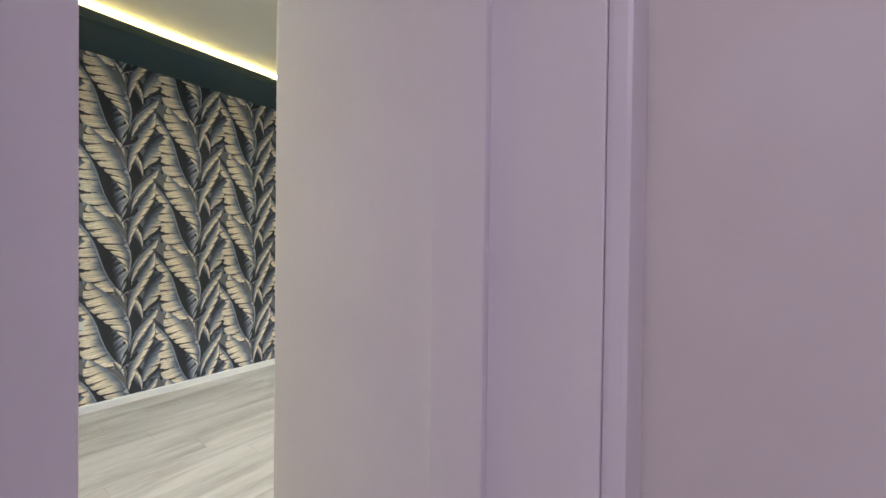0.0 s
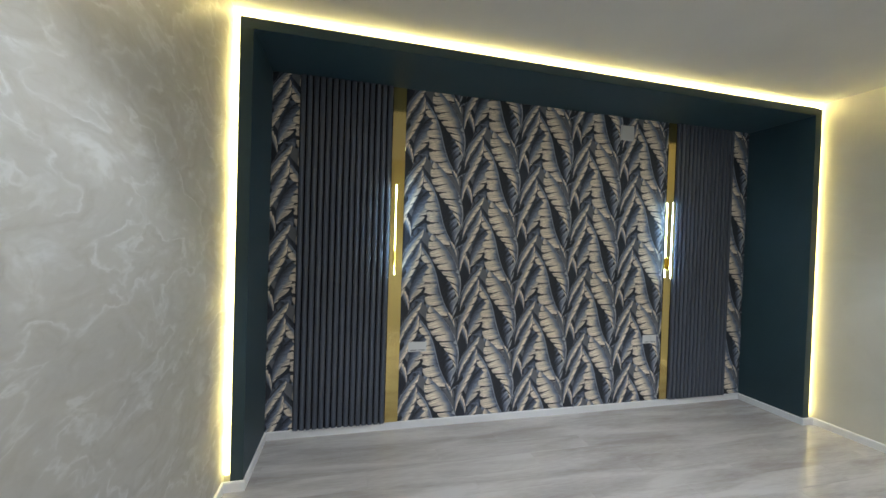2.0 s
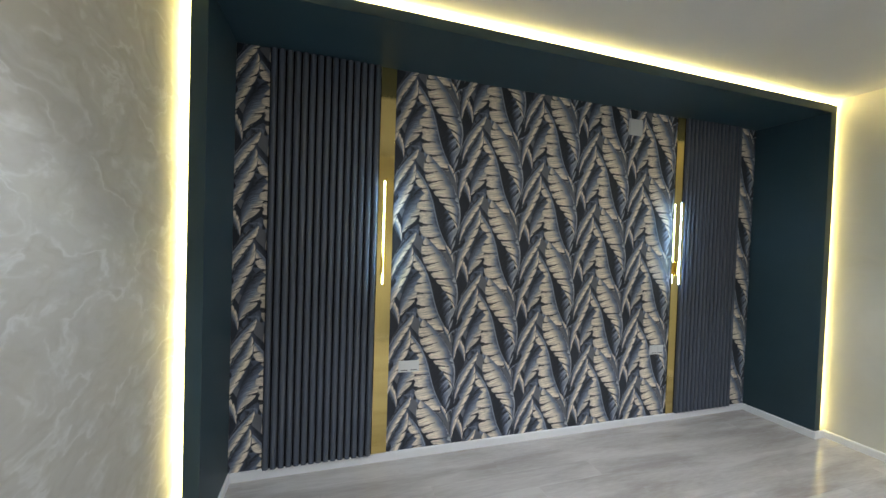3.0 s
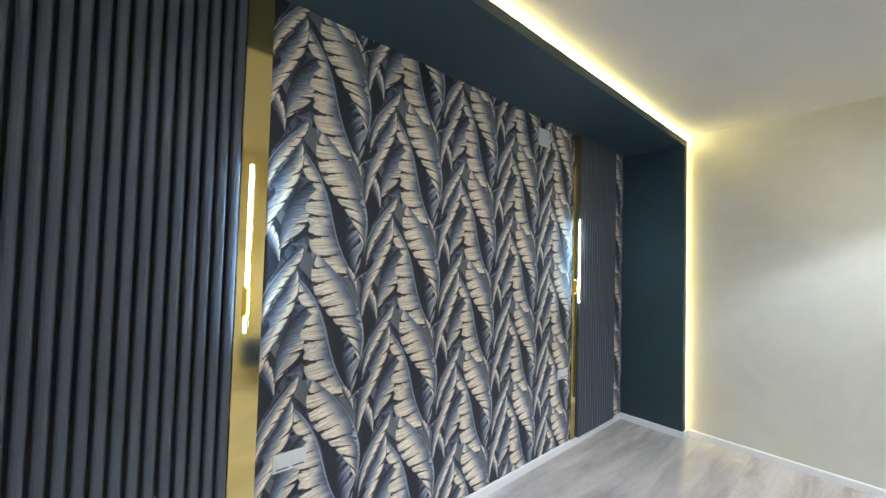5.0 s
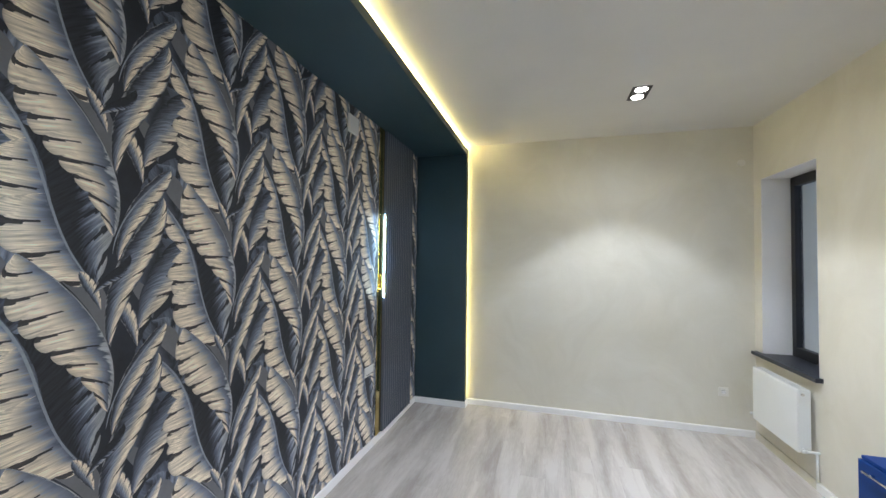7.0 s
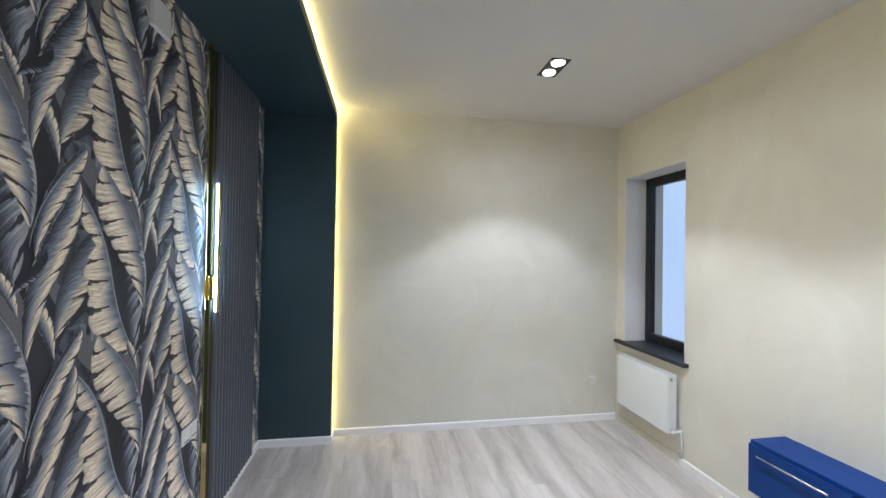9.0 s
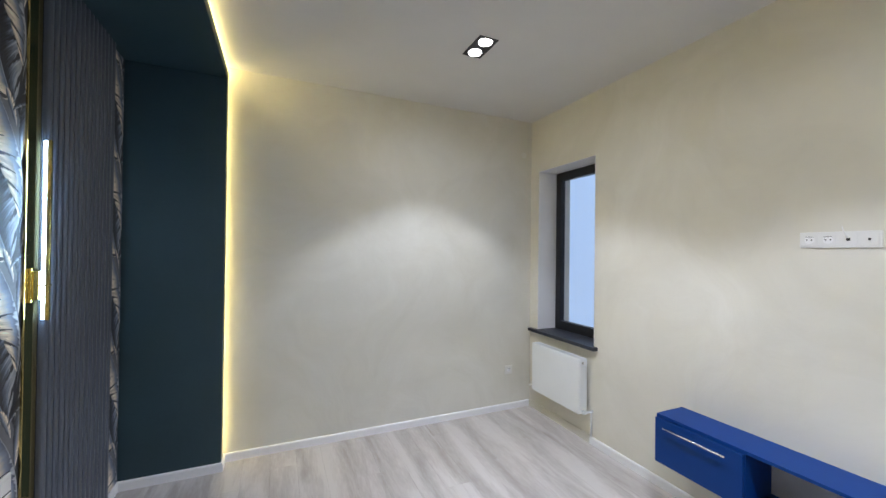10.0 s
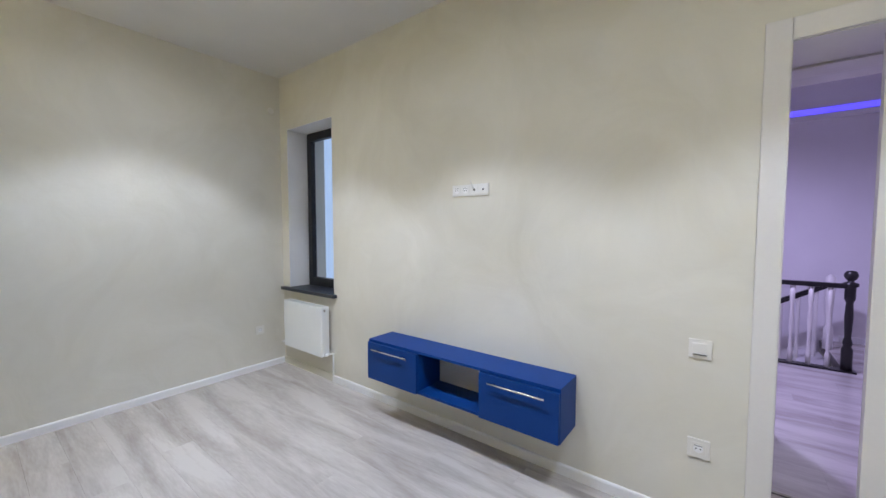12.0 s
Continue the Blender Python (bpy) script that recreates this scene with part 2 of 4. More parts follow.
def leaf_print(name, stops, tears=9.0, edge_dark=0.5, seed=0.0, drift=0.0, mirrored=True):
    """Printed leaf: stops run across the blade (0 left edge, 1 right edge), brushed by streaks, with dark tears at the rim."""
    m = bpy.data.materials.new(name)
    m.use_nodes = True
    n, l = m.node_tree.nodes, m.node_tree.links
    p = n["Principled BSDF"]
    p.inputs["Roughness"].default_value = 0.55
    uv, sep = n.new("ShaderNodeUVMap"), n.new("ShaderNodeSeparateXYZ")
    l.new(uv.outputs[0], sep.inputs[0])

    def calc(op, a, b=None, c=None):
        q = n.new("ShaderNodeMath")
        q.operation = op
        for i, v in enumerate((a, b, c)):
            if v is None:
                continue
            if isinstance(v, (int, float)):
                q.inputs[i].default_value = v
            else:
                l.new(v, q.inputs[i])
        return q.outputs[0]
    u, v = sep.outputs[0], sep.outputs[1]
    off = calc("ABSOLUTE", calc("SUBTRACT", v, 0.5))                     # 0 at the rib, 0.5 at the rim
    rim_way = off if mirrored else calc("SUBTRACT", v, 0.5)
    along = calc("MULTIPLY_ADD", rim_way, 0.26, u)                       # streaks sweep towards the tip
    co = n.new("ShaderNodeCombineXYZ")
    l.new(calc("MULTIPLY", along, 60.0), co.inputs[0]), l.new(calc("MULTIPLY", v, 3.0), co.inputs[1])
    co.inputs[2].default_value = seed
    st, st2 = n.new("ShaderNodeTexNoise"), n.new("ShaderNodeTexNoise")
    st.inputs["Scale"].default_value, st.inputs["Detail"].default_value = 1.0, 4
    st2.inputs["Scale"].default_value, st2.inputs["Detail"].default_value = 0.22, 2
    l.new(co.outputs[0], st.inputs["Vector"]), l.new(co.outputs[0], st2.inputs["Vector"])
    wob = calc("MULTIPLY_ADD", calc("SUBTRACT", st.outputs["Fac"], 0.5), 0.24, v)
    wob = calc("MULTIPLY_ADD", calc("SUBTRACT", st2.outputs["Fac"], 0.5), 0.22, wob)
    wob = calc("MULTIPLY_ADD", calc("SUBTRACT", u, 0.5), drift, wob)
    ramp = n.new("ShaderNodeValToRGB")
    e = ramp.color_ramp.elements
    while len(e) < len(stops):
        e.new(0.5)
    for k, (pos, col) in enumerate(stops):
        e[k].position, e[k].color = pos, (*col, 1)
    l.new(wob, ramp.inputs["Fac"])
    brush = n.new("ShaderNodeVectorMath")
    brush.operation = "SCALE"
    l.new(ramp.outputs["Color"], brush.inputs[0])
    l.new(calc("MAXIMUM", calc("MULTIPLY_ADD", st.outputs["Fac"], 2.3, -0.08), 0.22), brush.inputs["Scale"])
    saw = calc("FRACT", calc("MULTIPLY", along, tears))
    tear = [calc("MULTIPLY", calc("LESS_THAN", saw, wide), calc("GREATER_THAN", calc("MULTIPLY_ADD", st2.outputs["Fac"], 0.35, rim_way), reach + 0.175))
            for wide, reach in ((0.075, 0.13), (0.14, 0.26), (0.22, 0.38))]
    notch = calc("MAXIMUM", calc("MAXIMUM", tear[0], tear[1]), tear[2])
    rim = calc("MULTIPLY", calc("SMOOTH_MIN", calc("POWER", calc("MULTIPLY", off, 2.0), 12.0), 1.0, 0.1), edge_dark)
    shade = calc("MAXIMUM", calc("MULTIPLY", notch, 0.95), rim)
    mx = n.new("ShaderNodeMix")
    mx.data_type = "RGBA"
    l.new(shade, mx.inputs[0]), l.new(brush.outputs[0], mx.inputs[6])
    mx.inputs[7].default_value = (0.012, 0.014, 0.022, 1)
    l.new(mx.outputs[2], p.inputs["Base Color"])
    return m


CREAM, SAND, SLATE, STEEL, INK, GREY = (0.83, 0.735, 0.61), (0.53, 0.48, 0.42), (0.225, 0.26, 0.34), (0.090, 0.108, 0.152), (0.020, 0.023, 0.032), (0.37, 0.385, 0.42)
M_CREAM = leaf_print("print_cream_leaf", [(0.0, CREAM), (0.22, CREAM), (0.31, SAND), (0.38, SLATE), (0.48, STEEL), (0.52, GREY)], 8, 0.45, 1, 0.22)
M_TORN = leaf_print("print_torn_leaf", [(0.0, CREAM), (0.24, CREAM), (0.34, SAND), (0.42, SLATE), (0.5, STEEL)], 3, 0.45, 5)
M_FEATHER = leaf_print("print_feather_leaf", [(0.5, INK), (0.72, INK), (0.82, STEEL), (0.92, SLATE), (1.0, GREY)], 6, 0.2, 27, 0.42)
M_ROLL = leaf_print("print_rolled_leaf", [(0.0, GREY), (0.05, INK), (0.24, STEEL), (0.42, SLATE), (0.58, SAND), (0.72, CREAM), (0.90, CREAM), (0.98, STEEL)], 6, 0.35, 9, 0.0, False)
M_BACK = leaf_print("print_back_leaf", [(0.0, INK), (0.34, STEEL), (0.62, SLATE), (0.80, SAND), (0.96, CREAM)], 5, 0.5, 14, 0.35, False)
M_DARK = leaf_print("print_dark_leaf", [(0.0, STEEL), (0.3, STEEL), (0.5, INK), (0.7, STEEL), (1.0, SLATE)], 5, 0.3, 21)
M_RIB = material("print_rib", (0.30, 0.34, 0.41), 0.55, vary=0.2, scale=20, fine=90)
M_GROUND = material("print_ground", (0.024, 0.028, 0.041), 0.55, vary=0.5, scale=4, fine=30)
M_PATCH = material("print_patch", (0.165, 0.17, 0.19), 0.55, vary=0.2, scale=8, fine=60)

M_STUCCO = marbled("venetian_plaster", (0.455, 0.437, 0.40), (0.51, 0.495, 0.465), (0.64, 0.635, 0.62))
M_WALL = plaster("cream_plaster", (0.665, 0.64, 0.555), (0.745, 0.725, 0.65), 1.3, 0.7, 0.22, (0.55, 0.42))
M_CEIL = material("ceiling_paint", (0.70, 0.69, 0.67), 0.8, vary=0.03, bump=0.05, bump_scale=200)
M_TEAL = material("teal_paint", (0.028, 0.059, 0.076), 0.5, vary=0.12, scale=2.5, bump=0.12, bump_scale=260)
M_SLAT = material("anthracite_slat", (0.092, 0.107, 0.138), 0.34, vary=0.15, stretch=(1, 1, 0.1))
M_GOLD = material("gold_mirror", (0.80, 0.63, 0.26), 0.09, 1.0, vary=0.04, scale=1.2)
M_BRASS = material("polished_brass", (0.90, 0.66, 0.18), 0.16, 1.0, vary=0.05)
M_WHITE = material("white_plastic", (0.78, 0.78, 0.77), 0.35, vary=0.03)
M_IVORY = material("ivory_plastic", (0.78, 0.765, 0.72), 0.4, vary=0.03)
# for real slots and holes, and for shade lines painted on the plates
M_SLOT_SHADE = material("dark_slot_and_shade", (0.02, 0.02, 0.02), 0.5)
M_BASE = material("white_baseboard", (0.86, 0.86, 0.87), 0.4, vary=0.04, stretch=(1, 1, 1))
M_ENAMEL = material("radiator_enamel", (0.80, 0.83, 0.845), 0.28, vary=0.03)
M_CHROME = material("brushed_chrome", (0.75, 0.75, 0.76), 0.22, 1.0, vary=0.06)
M_BLUE = material("blue_laminate", (0.002, 0.042, 0.215), 0.5, vary=0.07, scale=2, bump=0.05, bump_scale=300)
M_BLUE.node_tree.nodes["Principled BSDF"].inputs["Specular IOR Level"].default_value = 0.25
M_FRAME = material("anthracite_frame", (0.009, 0.010, 0.013), 0.45, vary=0.1)
M_SILL = material("dark_sill", (0.022, 0.025, 0.036), 0.38, vary=0.25, scale=9, fine=120)
M_REVEAL = material("reveal_paint", (0.84, 0.84, 0.85), 0.7, vary=0.05, bump=0.1)
M_DOOR = material("white_door_lacquer", (0.74, 0.72, 0.70), 0.42, vary=0.04)
M_LED = glowing("warm_led", (1.0, 0.80, 0.30), 18.0)
M_TUBE = glowing("white_led", (0.44, 0.71, 1.0), 42.0)
M_LENS = glowing("downlight_lens", (1.0, 0.98, 0.95), 6.0)
M_BLUELED = glowing("blue_led", (0.02, 0.004, 1.0), 1.3)
M_BLACK = material("black_metal", (0.015, 0.015, 0.016), 0.45, vary=0.1)
# near-black: the shade in the slat gaps is put into this colour
M_SLAT_GAP = material("slat_gap_shade", (0.012, 0.012, 0.014), 0.95, vary=0.2)
M_HALL = material("hall_paint", (0.72, 0.70, 0.72), 0.65, vary=0.03, bump=0.08)
M_RAIL = material("black_wood", (0.012, 0.011, 0.012), 0.3, vary=0.15)
M_FLOOR = wood_floor("limed_oak", (0.60, 0.57, 0.545), (0.40, 0.363, 0.338))
M_SUB = material("underlay", (0.12, 0.11, 0.10), 0.9)
# the blue brightness of skylight is put into this base colour
M_SKYLIT_FACADE = material("skylit_blue_facade", (0.56, 0.74, 0.98), 0.85, vary=0.04, scale=1.0)
M_GROUNDOUT = material("paving_grey", (0.22, 0.22, 0.22), 0.9)
M_GLASS = bpy.data.materials.new("window_glass")
M_GLASS.use_nodes = True
gp = M_GLASS.node_tree.nodes["Principled BSDF"]
gp.inputs["Base Color"].default_value, gp.inputs["Roughness"].default_value = (0.96, 0.98, 1, 1), 0.0
gp.inputs["Transmission Weight"].default_value, gp.inputs["IOR"].default_value = 1.0, 1.45

# ------------------------------------------------------------------ mesh helpers
def box(bm, a, b, bevel=0.0):
    """A box between two corners, added to bm, with its edges rounded off."""
    lo, hi = [min(p, q) for p, q in zip(a, b)], [max(p, q) for p, q in zip(a, b)]
    made = bmesh.ops.create_cube(bm, size=1.0)["verts"]
    for v in made:
        v.co = Vector([lo[i] + (v.co[i] + 0.5) * (hi[i] - lo[i]) for i in range(3)])
    if bevel:
        edges = list({e for v in made for e in v.link_edges})
        bmesh.ops.bevel(bm, geom=edges, offset=bevel, segments=2, affect="EDGES", profile=0.7)


def rod(bm, a, b, r0, r1=None, sides=16):
    """A round bar from a to b."""
    a, b = Vector(a), Vector(b)
    made = bmesh.ops.create_cone(bm, cap_ends=True, segments=sides, radius1=r0, radius2=r0 if r1 is None else r1, depth=(b - a).length)["verts"]
    turn = (b - a).to_track_quat("Z", "Y").to_matrix().to_4x4()
    bmesh.ops.transform(bm, matrix=Matrix.Translation((a + b) / 2) @ turn, verts=made)


def turned(bm, at, profile, sides=20):
    """A turned shape round the z axis: profile is (radius, height) pairs."""
    rings = []
    for r, z in profile:
        rings.append([bm.verts.new((at[0] + r * math.cos(2 * math.pi * k / sides), at[1] + r * math.sin(2 * math.pi * k / sides), at[2] + z)) for k in range(sides)])
    for lo, hi in zip(rings, rings[1:]):
        for k in range(sides):
            bm.faces.new((lo[k], lo[(k + 1) % sides], hi[(k + 1) % sides], hi[k]))
    bm.faces.new(list(reversed(rings[0]))), bm.faces.new(rings[-1])


def mesh_of(name, bm, mat, smooth=False):
    me = bpy.data.meshes.new(name)
    bm.to_mesh(me)
    bm.free()
    for m in (mat if isinstance(mat, (list, tuple)) else [mat]):
        me.materials.append(m)
    if smooth:
        me.polygons.foreach_set("use_smooth", [True] * len(me.polygons))
    return me


def part(name, bm, mat, parent=None, label="", smooth=False):
    """One mesh object, under a thing or under a part."""
    ob = new(name, mesh_of(name, bm, mat, smooth))
    if parent:
        ob.parent = parent
        ob.matrix_parent_inverse = Matrix.Translation(-parent.matrix_world.translation) if parent.type == "EMPTY" else Matrix()
    return tagged(ob, label)


def boxes(name, pairs, mat, parent=None, label="", bevel=0.0):
    bm = bmesh.new()
    for a, b in pairs:
        box(bm, a, b, bevel)
    return part(name, bm, mat, parent, label)


def thing(name, at, label, category, group=""):
    e = new(name)
    e.empty_display_size = 0.05
    e.location = at
    e.matrix_world = Matrix.Translation(at)
    return tagged(e, label, category, group)


def structure(ob, label="", category=""):
    return tagged(ob, label, category, kind="structure")

# ------------------------------------------------------------------ shell of the room
T = 0.3
structure(boxes("wall_west", [((XW - T, YS - T, -0.1), (XW, YN + T, ZC))], M_WALL), "plain wall behind the wallpapered alcove", "wall")
structure(boxes("wall_south", [((XW, YS - T, -0.1), (XH, YS, ZC))], M_STUCCO), "pearly grey venetian plaster wall with trowelled swirls", "wall")
structure(boxes("wall_north", [((XW, YN, -0.1), (XH, YN + T, ZC))], M_WALL), "cream decorative plaster wall", "wall")
structure(boxes("wall_east", [
    ((XE, YS, -0.1), (XH, DOOR0 - 0.02, ZC)), ((XE, DOOR0 - 0.02, DOORZ + 0.02), (XH, DOOR1 + 0.02, ZC)),
    ((XE, DOOR1 + 0.02, -0.1), (XH, HY1 + 0.2, ZC)), ((XE, HY1 + 0.2, -0.1), (XO, WIN0, ZC)), ((XE, WIN0, -0.1), (XO, WIN1, WINZ0)),
    ((XE, WIN0, WINZ1), (XO, WIN1, ZC)), ((XE, WIN1, -0.1), (XO, YN, ZC))], M_WALL), "cream decorative plaster wall with a doorway and a narrow window", "wall")
structure(boxes("ceiling", [((XW - T, YS - T, ZC), (XH, YN + T, ZC + 0.2))], M_CEIL), "smooth matt white ceiling", "ceiling")

# surround of the alcove, with the lit groove behind its edge
surround = structure(thing("alcove_surround", (PX, (PY0 + PY1) / 2, 0), "dark teal painted box surround framing the wallpapered alcove", "wall"), "")
boxes("top_board", [((XW + 0.001, PY0, IZ), (PX, PY1, PZ))], M_TEAL, surround, bevel=0.002)
boxes("side_board", [((XW + 0.001, PY0, FZ), (PX, IY0, IZ - 0.001))], M_TEAL, surround, bevel=0.002)
boxes("side_board", [((XW + 0.001, IY1, FZ), (PX, PY1, IZ - 0.001))], M_TEAL, surround, bevel=0.002)
boxes("groove_back", [((XW + 0.001, YS, PZ + 0.001), (PX - 0.045, YN, ZC)), ((XW + 0.001, YS, FZ), (PX - 0.045, PY0 - 0.001, PZ)), ((XW + 0.001, PY1 + 0.001, FZ), (PX - 0.045, YN, PZ))], M_CEIL, surround)
LX = PX - 0.043
for nm, a, b in (("led_strip", (LX, YS + 0.033, ZC - 0.033), (LX + 0.010, YN - 0.033, ZC - 0.006)),
                 ("led_strip", (LX, YS + 0.006, 0.07), (LX + 0.010, YS + 0.031, ZC - 0.006)),
                 ("led_strip", (LX, YN - 0.031, 0.07), (LX + 0.010, YN - 0.006, ZC - 0.006))):
    tagged(boxes(nm, [(a, b)], M_LED, bevel=0.004), "glowing warm LED strip in the groove beside the teal surround", "LED strip", "LED strips round the alcove")

# ------------------------------------------------------------------ baseboards
BH, BT = 0.045, 0.014                    # height of the top edge, thickness


def baseboard(a, b, inward, label="white painted baseboard with a rounded top edge"):
    """A board from a to b on the floor, its thickness towards inward."""
    a, b, w = Vector((*a, 0)), Vector((*b, 0)), Vector((*inward, 0)) * BT
    bm = bmesh.new()
    prof = [(0, FZ), (1, FZ), (1, BH - 0.012), (0.75, BH - 0.004), (0.3, BH), (0, BH)]
    ends = [[bm.verts.new(p + w * s + Vector((0, 0, h))) for s, h in prof] for p in (a, b)]
    k = len(prof)
    for i in range(k):
        bm.faces.new((ends[0][i], ends[0][(i + 1) % k], ends[1][(i + 1) % k], ends[1][i]))
    bm.faces.new(list(reversed(ends[0]))), bm.faces.new(ends[1])
    bmesh.ops.recalc_face_normals(bm, faces=bm.faces)
    return structure(part("baseboard", bm, M_BASE), label, "baseboard")


baseboard((XW, IY0 + BT), (XW, IY1 - BT), (1, 0))
baseboard((XW, IY0), (PX, IY0), (0, 1))
baseboard((XW, IY1), (PX, IY1), (0, -1))
baseboard((PX, IY0 + BT), (PX, YS), (1, 0))
baseboard((PX, IY1 - BT), (PX, YN), (1, 0))
baseboard((PX + BT, YN), (XE, YN), (0, -1))
baseboard((PX + BT, YS), (XE, YS), (0, 1))
baseboard((XE, DOOR1 + 0.095), (XE, 3.65), (-1, 0))
# added strip in wall plaster; only plain wall meets the floor here
structure(boxes("wall_foot_strip", [((XE - 0.012, 3.652, FZ), (XE, YN - BT, 0.050))], M_WALL), "cream strip of plain wall along the floor under the radiator", "baseboard")

# ------------------------------------------------------------------ wallpaper
def leaf(bm, uvl, spine, wl, wr, slot, x, teeth=0, depth=0.16, steps=26, shape=0.75, blunt=0.72):
    """A flat printed blade: a spine of four control points (y, z), half-widths to its left and right, its rims split into rounded lobes."""
    p0, p1, p2, p3 = [Vector(p) for p in spine]
    rows = []
    for i in range(steps + 1):
        u = i / steps
        c = p0 * (1 - u) ** 3 + p1 * 3 * u * (1 - u) ** 2 + p2 * 3 * u * u * (1 - u) + p3 * u ** 3
        d = ((p1 - p0) * (1 - u) ** 2 + (p2 - p1) * 2 * u * (1 - u) + (p3 - p2) * u * u).normalized()
        side = Vector((-d.y, d.x))
        w = max(math.sin(math.pi * u ** shape), 0.0) ** blunt
        saw = ((u + 0.13) * teeth) % 1.0
        cut = 1 - depth * (1 - saw) ** 5 - depth * 0.5 * saw ** 9 if teeth else 1.0
        row = []
        for v in (1.0, 0.5, 0.0, -0.5, -1.0):
            half = (wr if v > 0 else wl) * w * (cut if abs(v) == 1 else 1.0)
            q = c + side * half * v
            q = (min(max(q.x, IY0 - 0.02), IY1 + 0.02), min(max(q.y, 0.01), IZ + 0.015))
            row.append((bm.verts.new((x, q[0], q[1])), u, 0.5 + v * 0.5))
        rows.append(row)
    for r, s in zip(rows, rows[1:]):
        for j in range(4):
            quad = (r[j], r[j + 1], s[j + 1], s[j])
            f = bm.faces.new([k[0] for k in quad])
            f.material_index = slot
            for loop, k in zip(f.loops, quad):
                loop[uvl].uv = (k[1], k[2])


def wallpaper():
    bm = bmesh.new()
    uvl = bm.loops.layers.uv.new("UVMap")
    vs = [bm.verts.new((XW + 0.0012, y, z)) for y, z in ((IY0, 0.0), (IY1, 0.0), (IY1, IZ), (IY0, IZ))]
    bm.faces.new(vs).material_index = 0
    pitch_y, drop, gap = 0.555, 0.645, 0.0003
    for col in range(-3, 8):
        for row in range(-1, 6):
            oy = 0.812 + col * pitch_y
            oz = 2.351 + 0.5 * drop * (col % 2) + drop * 1.0 - row * drop
            if oz < -0.3 or oz > IZ + 1.2 or oy < IY0 - 0.7 or oy > IY1 + 0.4:
                continue
            x = XW + 0.0012

            def blade(layer, slot, wl, wr, pts, *more):
                leaf(bm, uvl, [(oy + a, oz + b) for a, b in pts], wl, wr, slot, x + gap * layer, *more)
            # deep, dark blades and flat grey patches in the ground
            blade(1, 5, 0.17, 0.15, ((0.62, -0.20), (0.54, -0.38), (0.44, -0.56), (0.38, -0.80)), 5, 0.15, 30, 0.9, 0.5)
            blade(1.5, 5, 0.10, 0.12, ((-0.14, 0.06), (-0.04, -0.12), (0.0, -0.28), (0.06, -0.48)), 4, 0.15, 26, 0.8, 0.5)
            blade(2, 6, 0.035, 0.045, ((0.08, -0.03), (0.17, -0.07), (0.24, -0.17), (0.27, -0.34)), 0, 0, 18)
            blade(2.2, 6, 0.045, 0.035, ((-0.10, 0.03), (-0.06, -0.02), (-0.03, -0.06), (-0.02, -0.13)), 0, 0, 14)
            blade(2.4, 6, 0.02, 0.03, ((0.33, -0.74), (0.37, -0.79), (0.40, -0.83), (0.42, -0.90)), 0, 0, 14)
            # blade behind the rolled leaf, pale towards its hanging end
            blade(3, 4, 0.055, 0.085, ((0.60, -0.47), (0.53, -0.64), (0.42, -0.72), (0.364, -0.935)), 5, 0.28, 36, 1.15)
            # torn leaf: dark feathered half, then the two combed lobes and the slim one above, and the pale rib
            blade(4, 7, 0.006, 0.165, ((0.0, -0.24), (0.09, -0.38), (0.06, -0.55), (0.215, -0.745)), 6, 0.30, 42, 1.35, 0.6)
            blade(5, 2, 0.070, 0.004, ((-0.108, -0.105), (-0.03, -0.17), (0.02, -0.26), (0.045, -0.345)), 3, 0.25, 30, 0.8, 0.8)
            blade(5.4, 2, 0.142, 0.004, ((0.020, -0.275), (0.055, -0.34), (0.068, -0.42), (0.092, -0.550)), 3, 0.22, 34, 1.05, 0.34)
            blade(5.8, 2, 0.150, 0.004, ((0.066, -0.445), (0.080, -0.53), (0.115, -0.61), (0.205, -0.742)), 3, 0.22, 34, 0.62, 0.42)
            blade(6.2, 8, 0.0042, 0.0042, ((-0.102, -0.108), (0.098, -0.300), (0.030, -0.520), (0.202, -0.738)), 0, 0, 26, 0.75, 0.3)
            # curls under the tip of the torn leaf
            blade(6.6, 3, 0.030, 0.028, ((0.275, -0.785), (0.315, -0.85), (0.345, -0.90), (0.362, -1.0)), 4, 0.25)
            blade(7, 3, 0.020, 0.022, ((0.165, -0.700), (0.190, -0.745), (0.215, -0.78), (0.232, -0.84)), 3, 0.2, 18)
            # lower half of the rolled leaf
            blade(8, 3, 0.060, 0.048, ((0.448, -0.400), (0.430, -0.600), (0.280, -0.680), (0.263, -0.975)), 6, 0.09, 42, 0.9, 0.62)
            blade(8.6, 7, 0.010, 0.030, ((0.325, -0.640), (0.285, -0.720), (0.235, -0.715), (0.205, -0.785)), 3, 0.2, 20)
            # large cream leaf, hung from its smooth right rim
            blade(9.4, 1, 0.168, 0.004, ((0.0, 0.006), (0.165, -0.125), (0.335, -0.350), (0.266, -0.575)), 8, 0.15, 64, 0.68, 0.66)
            # upper half of the rolled leaf
            blade(11, 3, 0.038, 0.040, ((0.474, -0.280), (0.425, -0.370), (0.300, -0.480), (0.282, -0.665)), 5, 0.10, 36, 0.8, 0.7)
            blade(11.5, 8, 0.003, 0.003, ((0.470, -0.284), (0.395, -0.375), (0.275, -0.480), (0.262, -0.640)), 0, 0, 20, 0.75, 0.3)
    return mesh_of("wallpaper", bm, [M_GROUND, M_CREAM, M_TORN, M_ROLL, M_BACK, M_DARK, M_PATCH, M_FEATHER, M_RIB])


structure(new("wallpaper", wallpaper()), "dark wallpaper printed with cream and slate-blue banana leaves", "wallpaper")

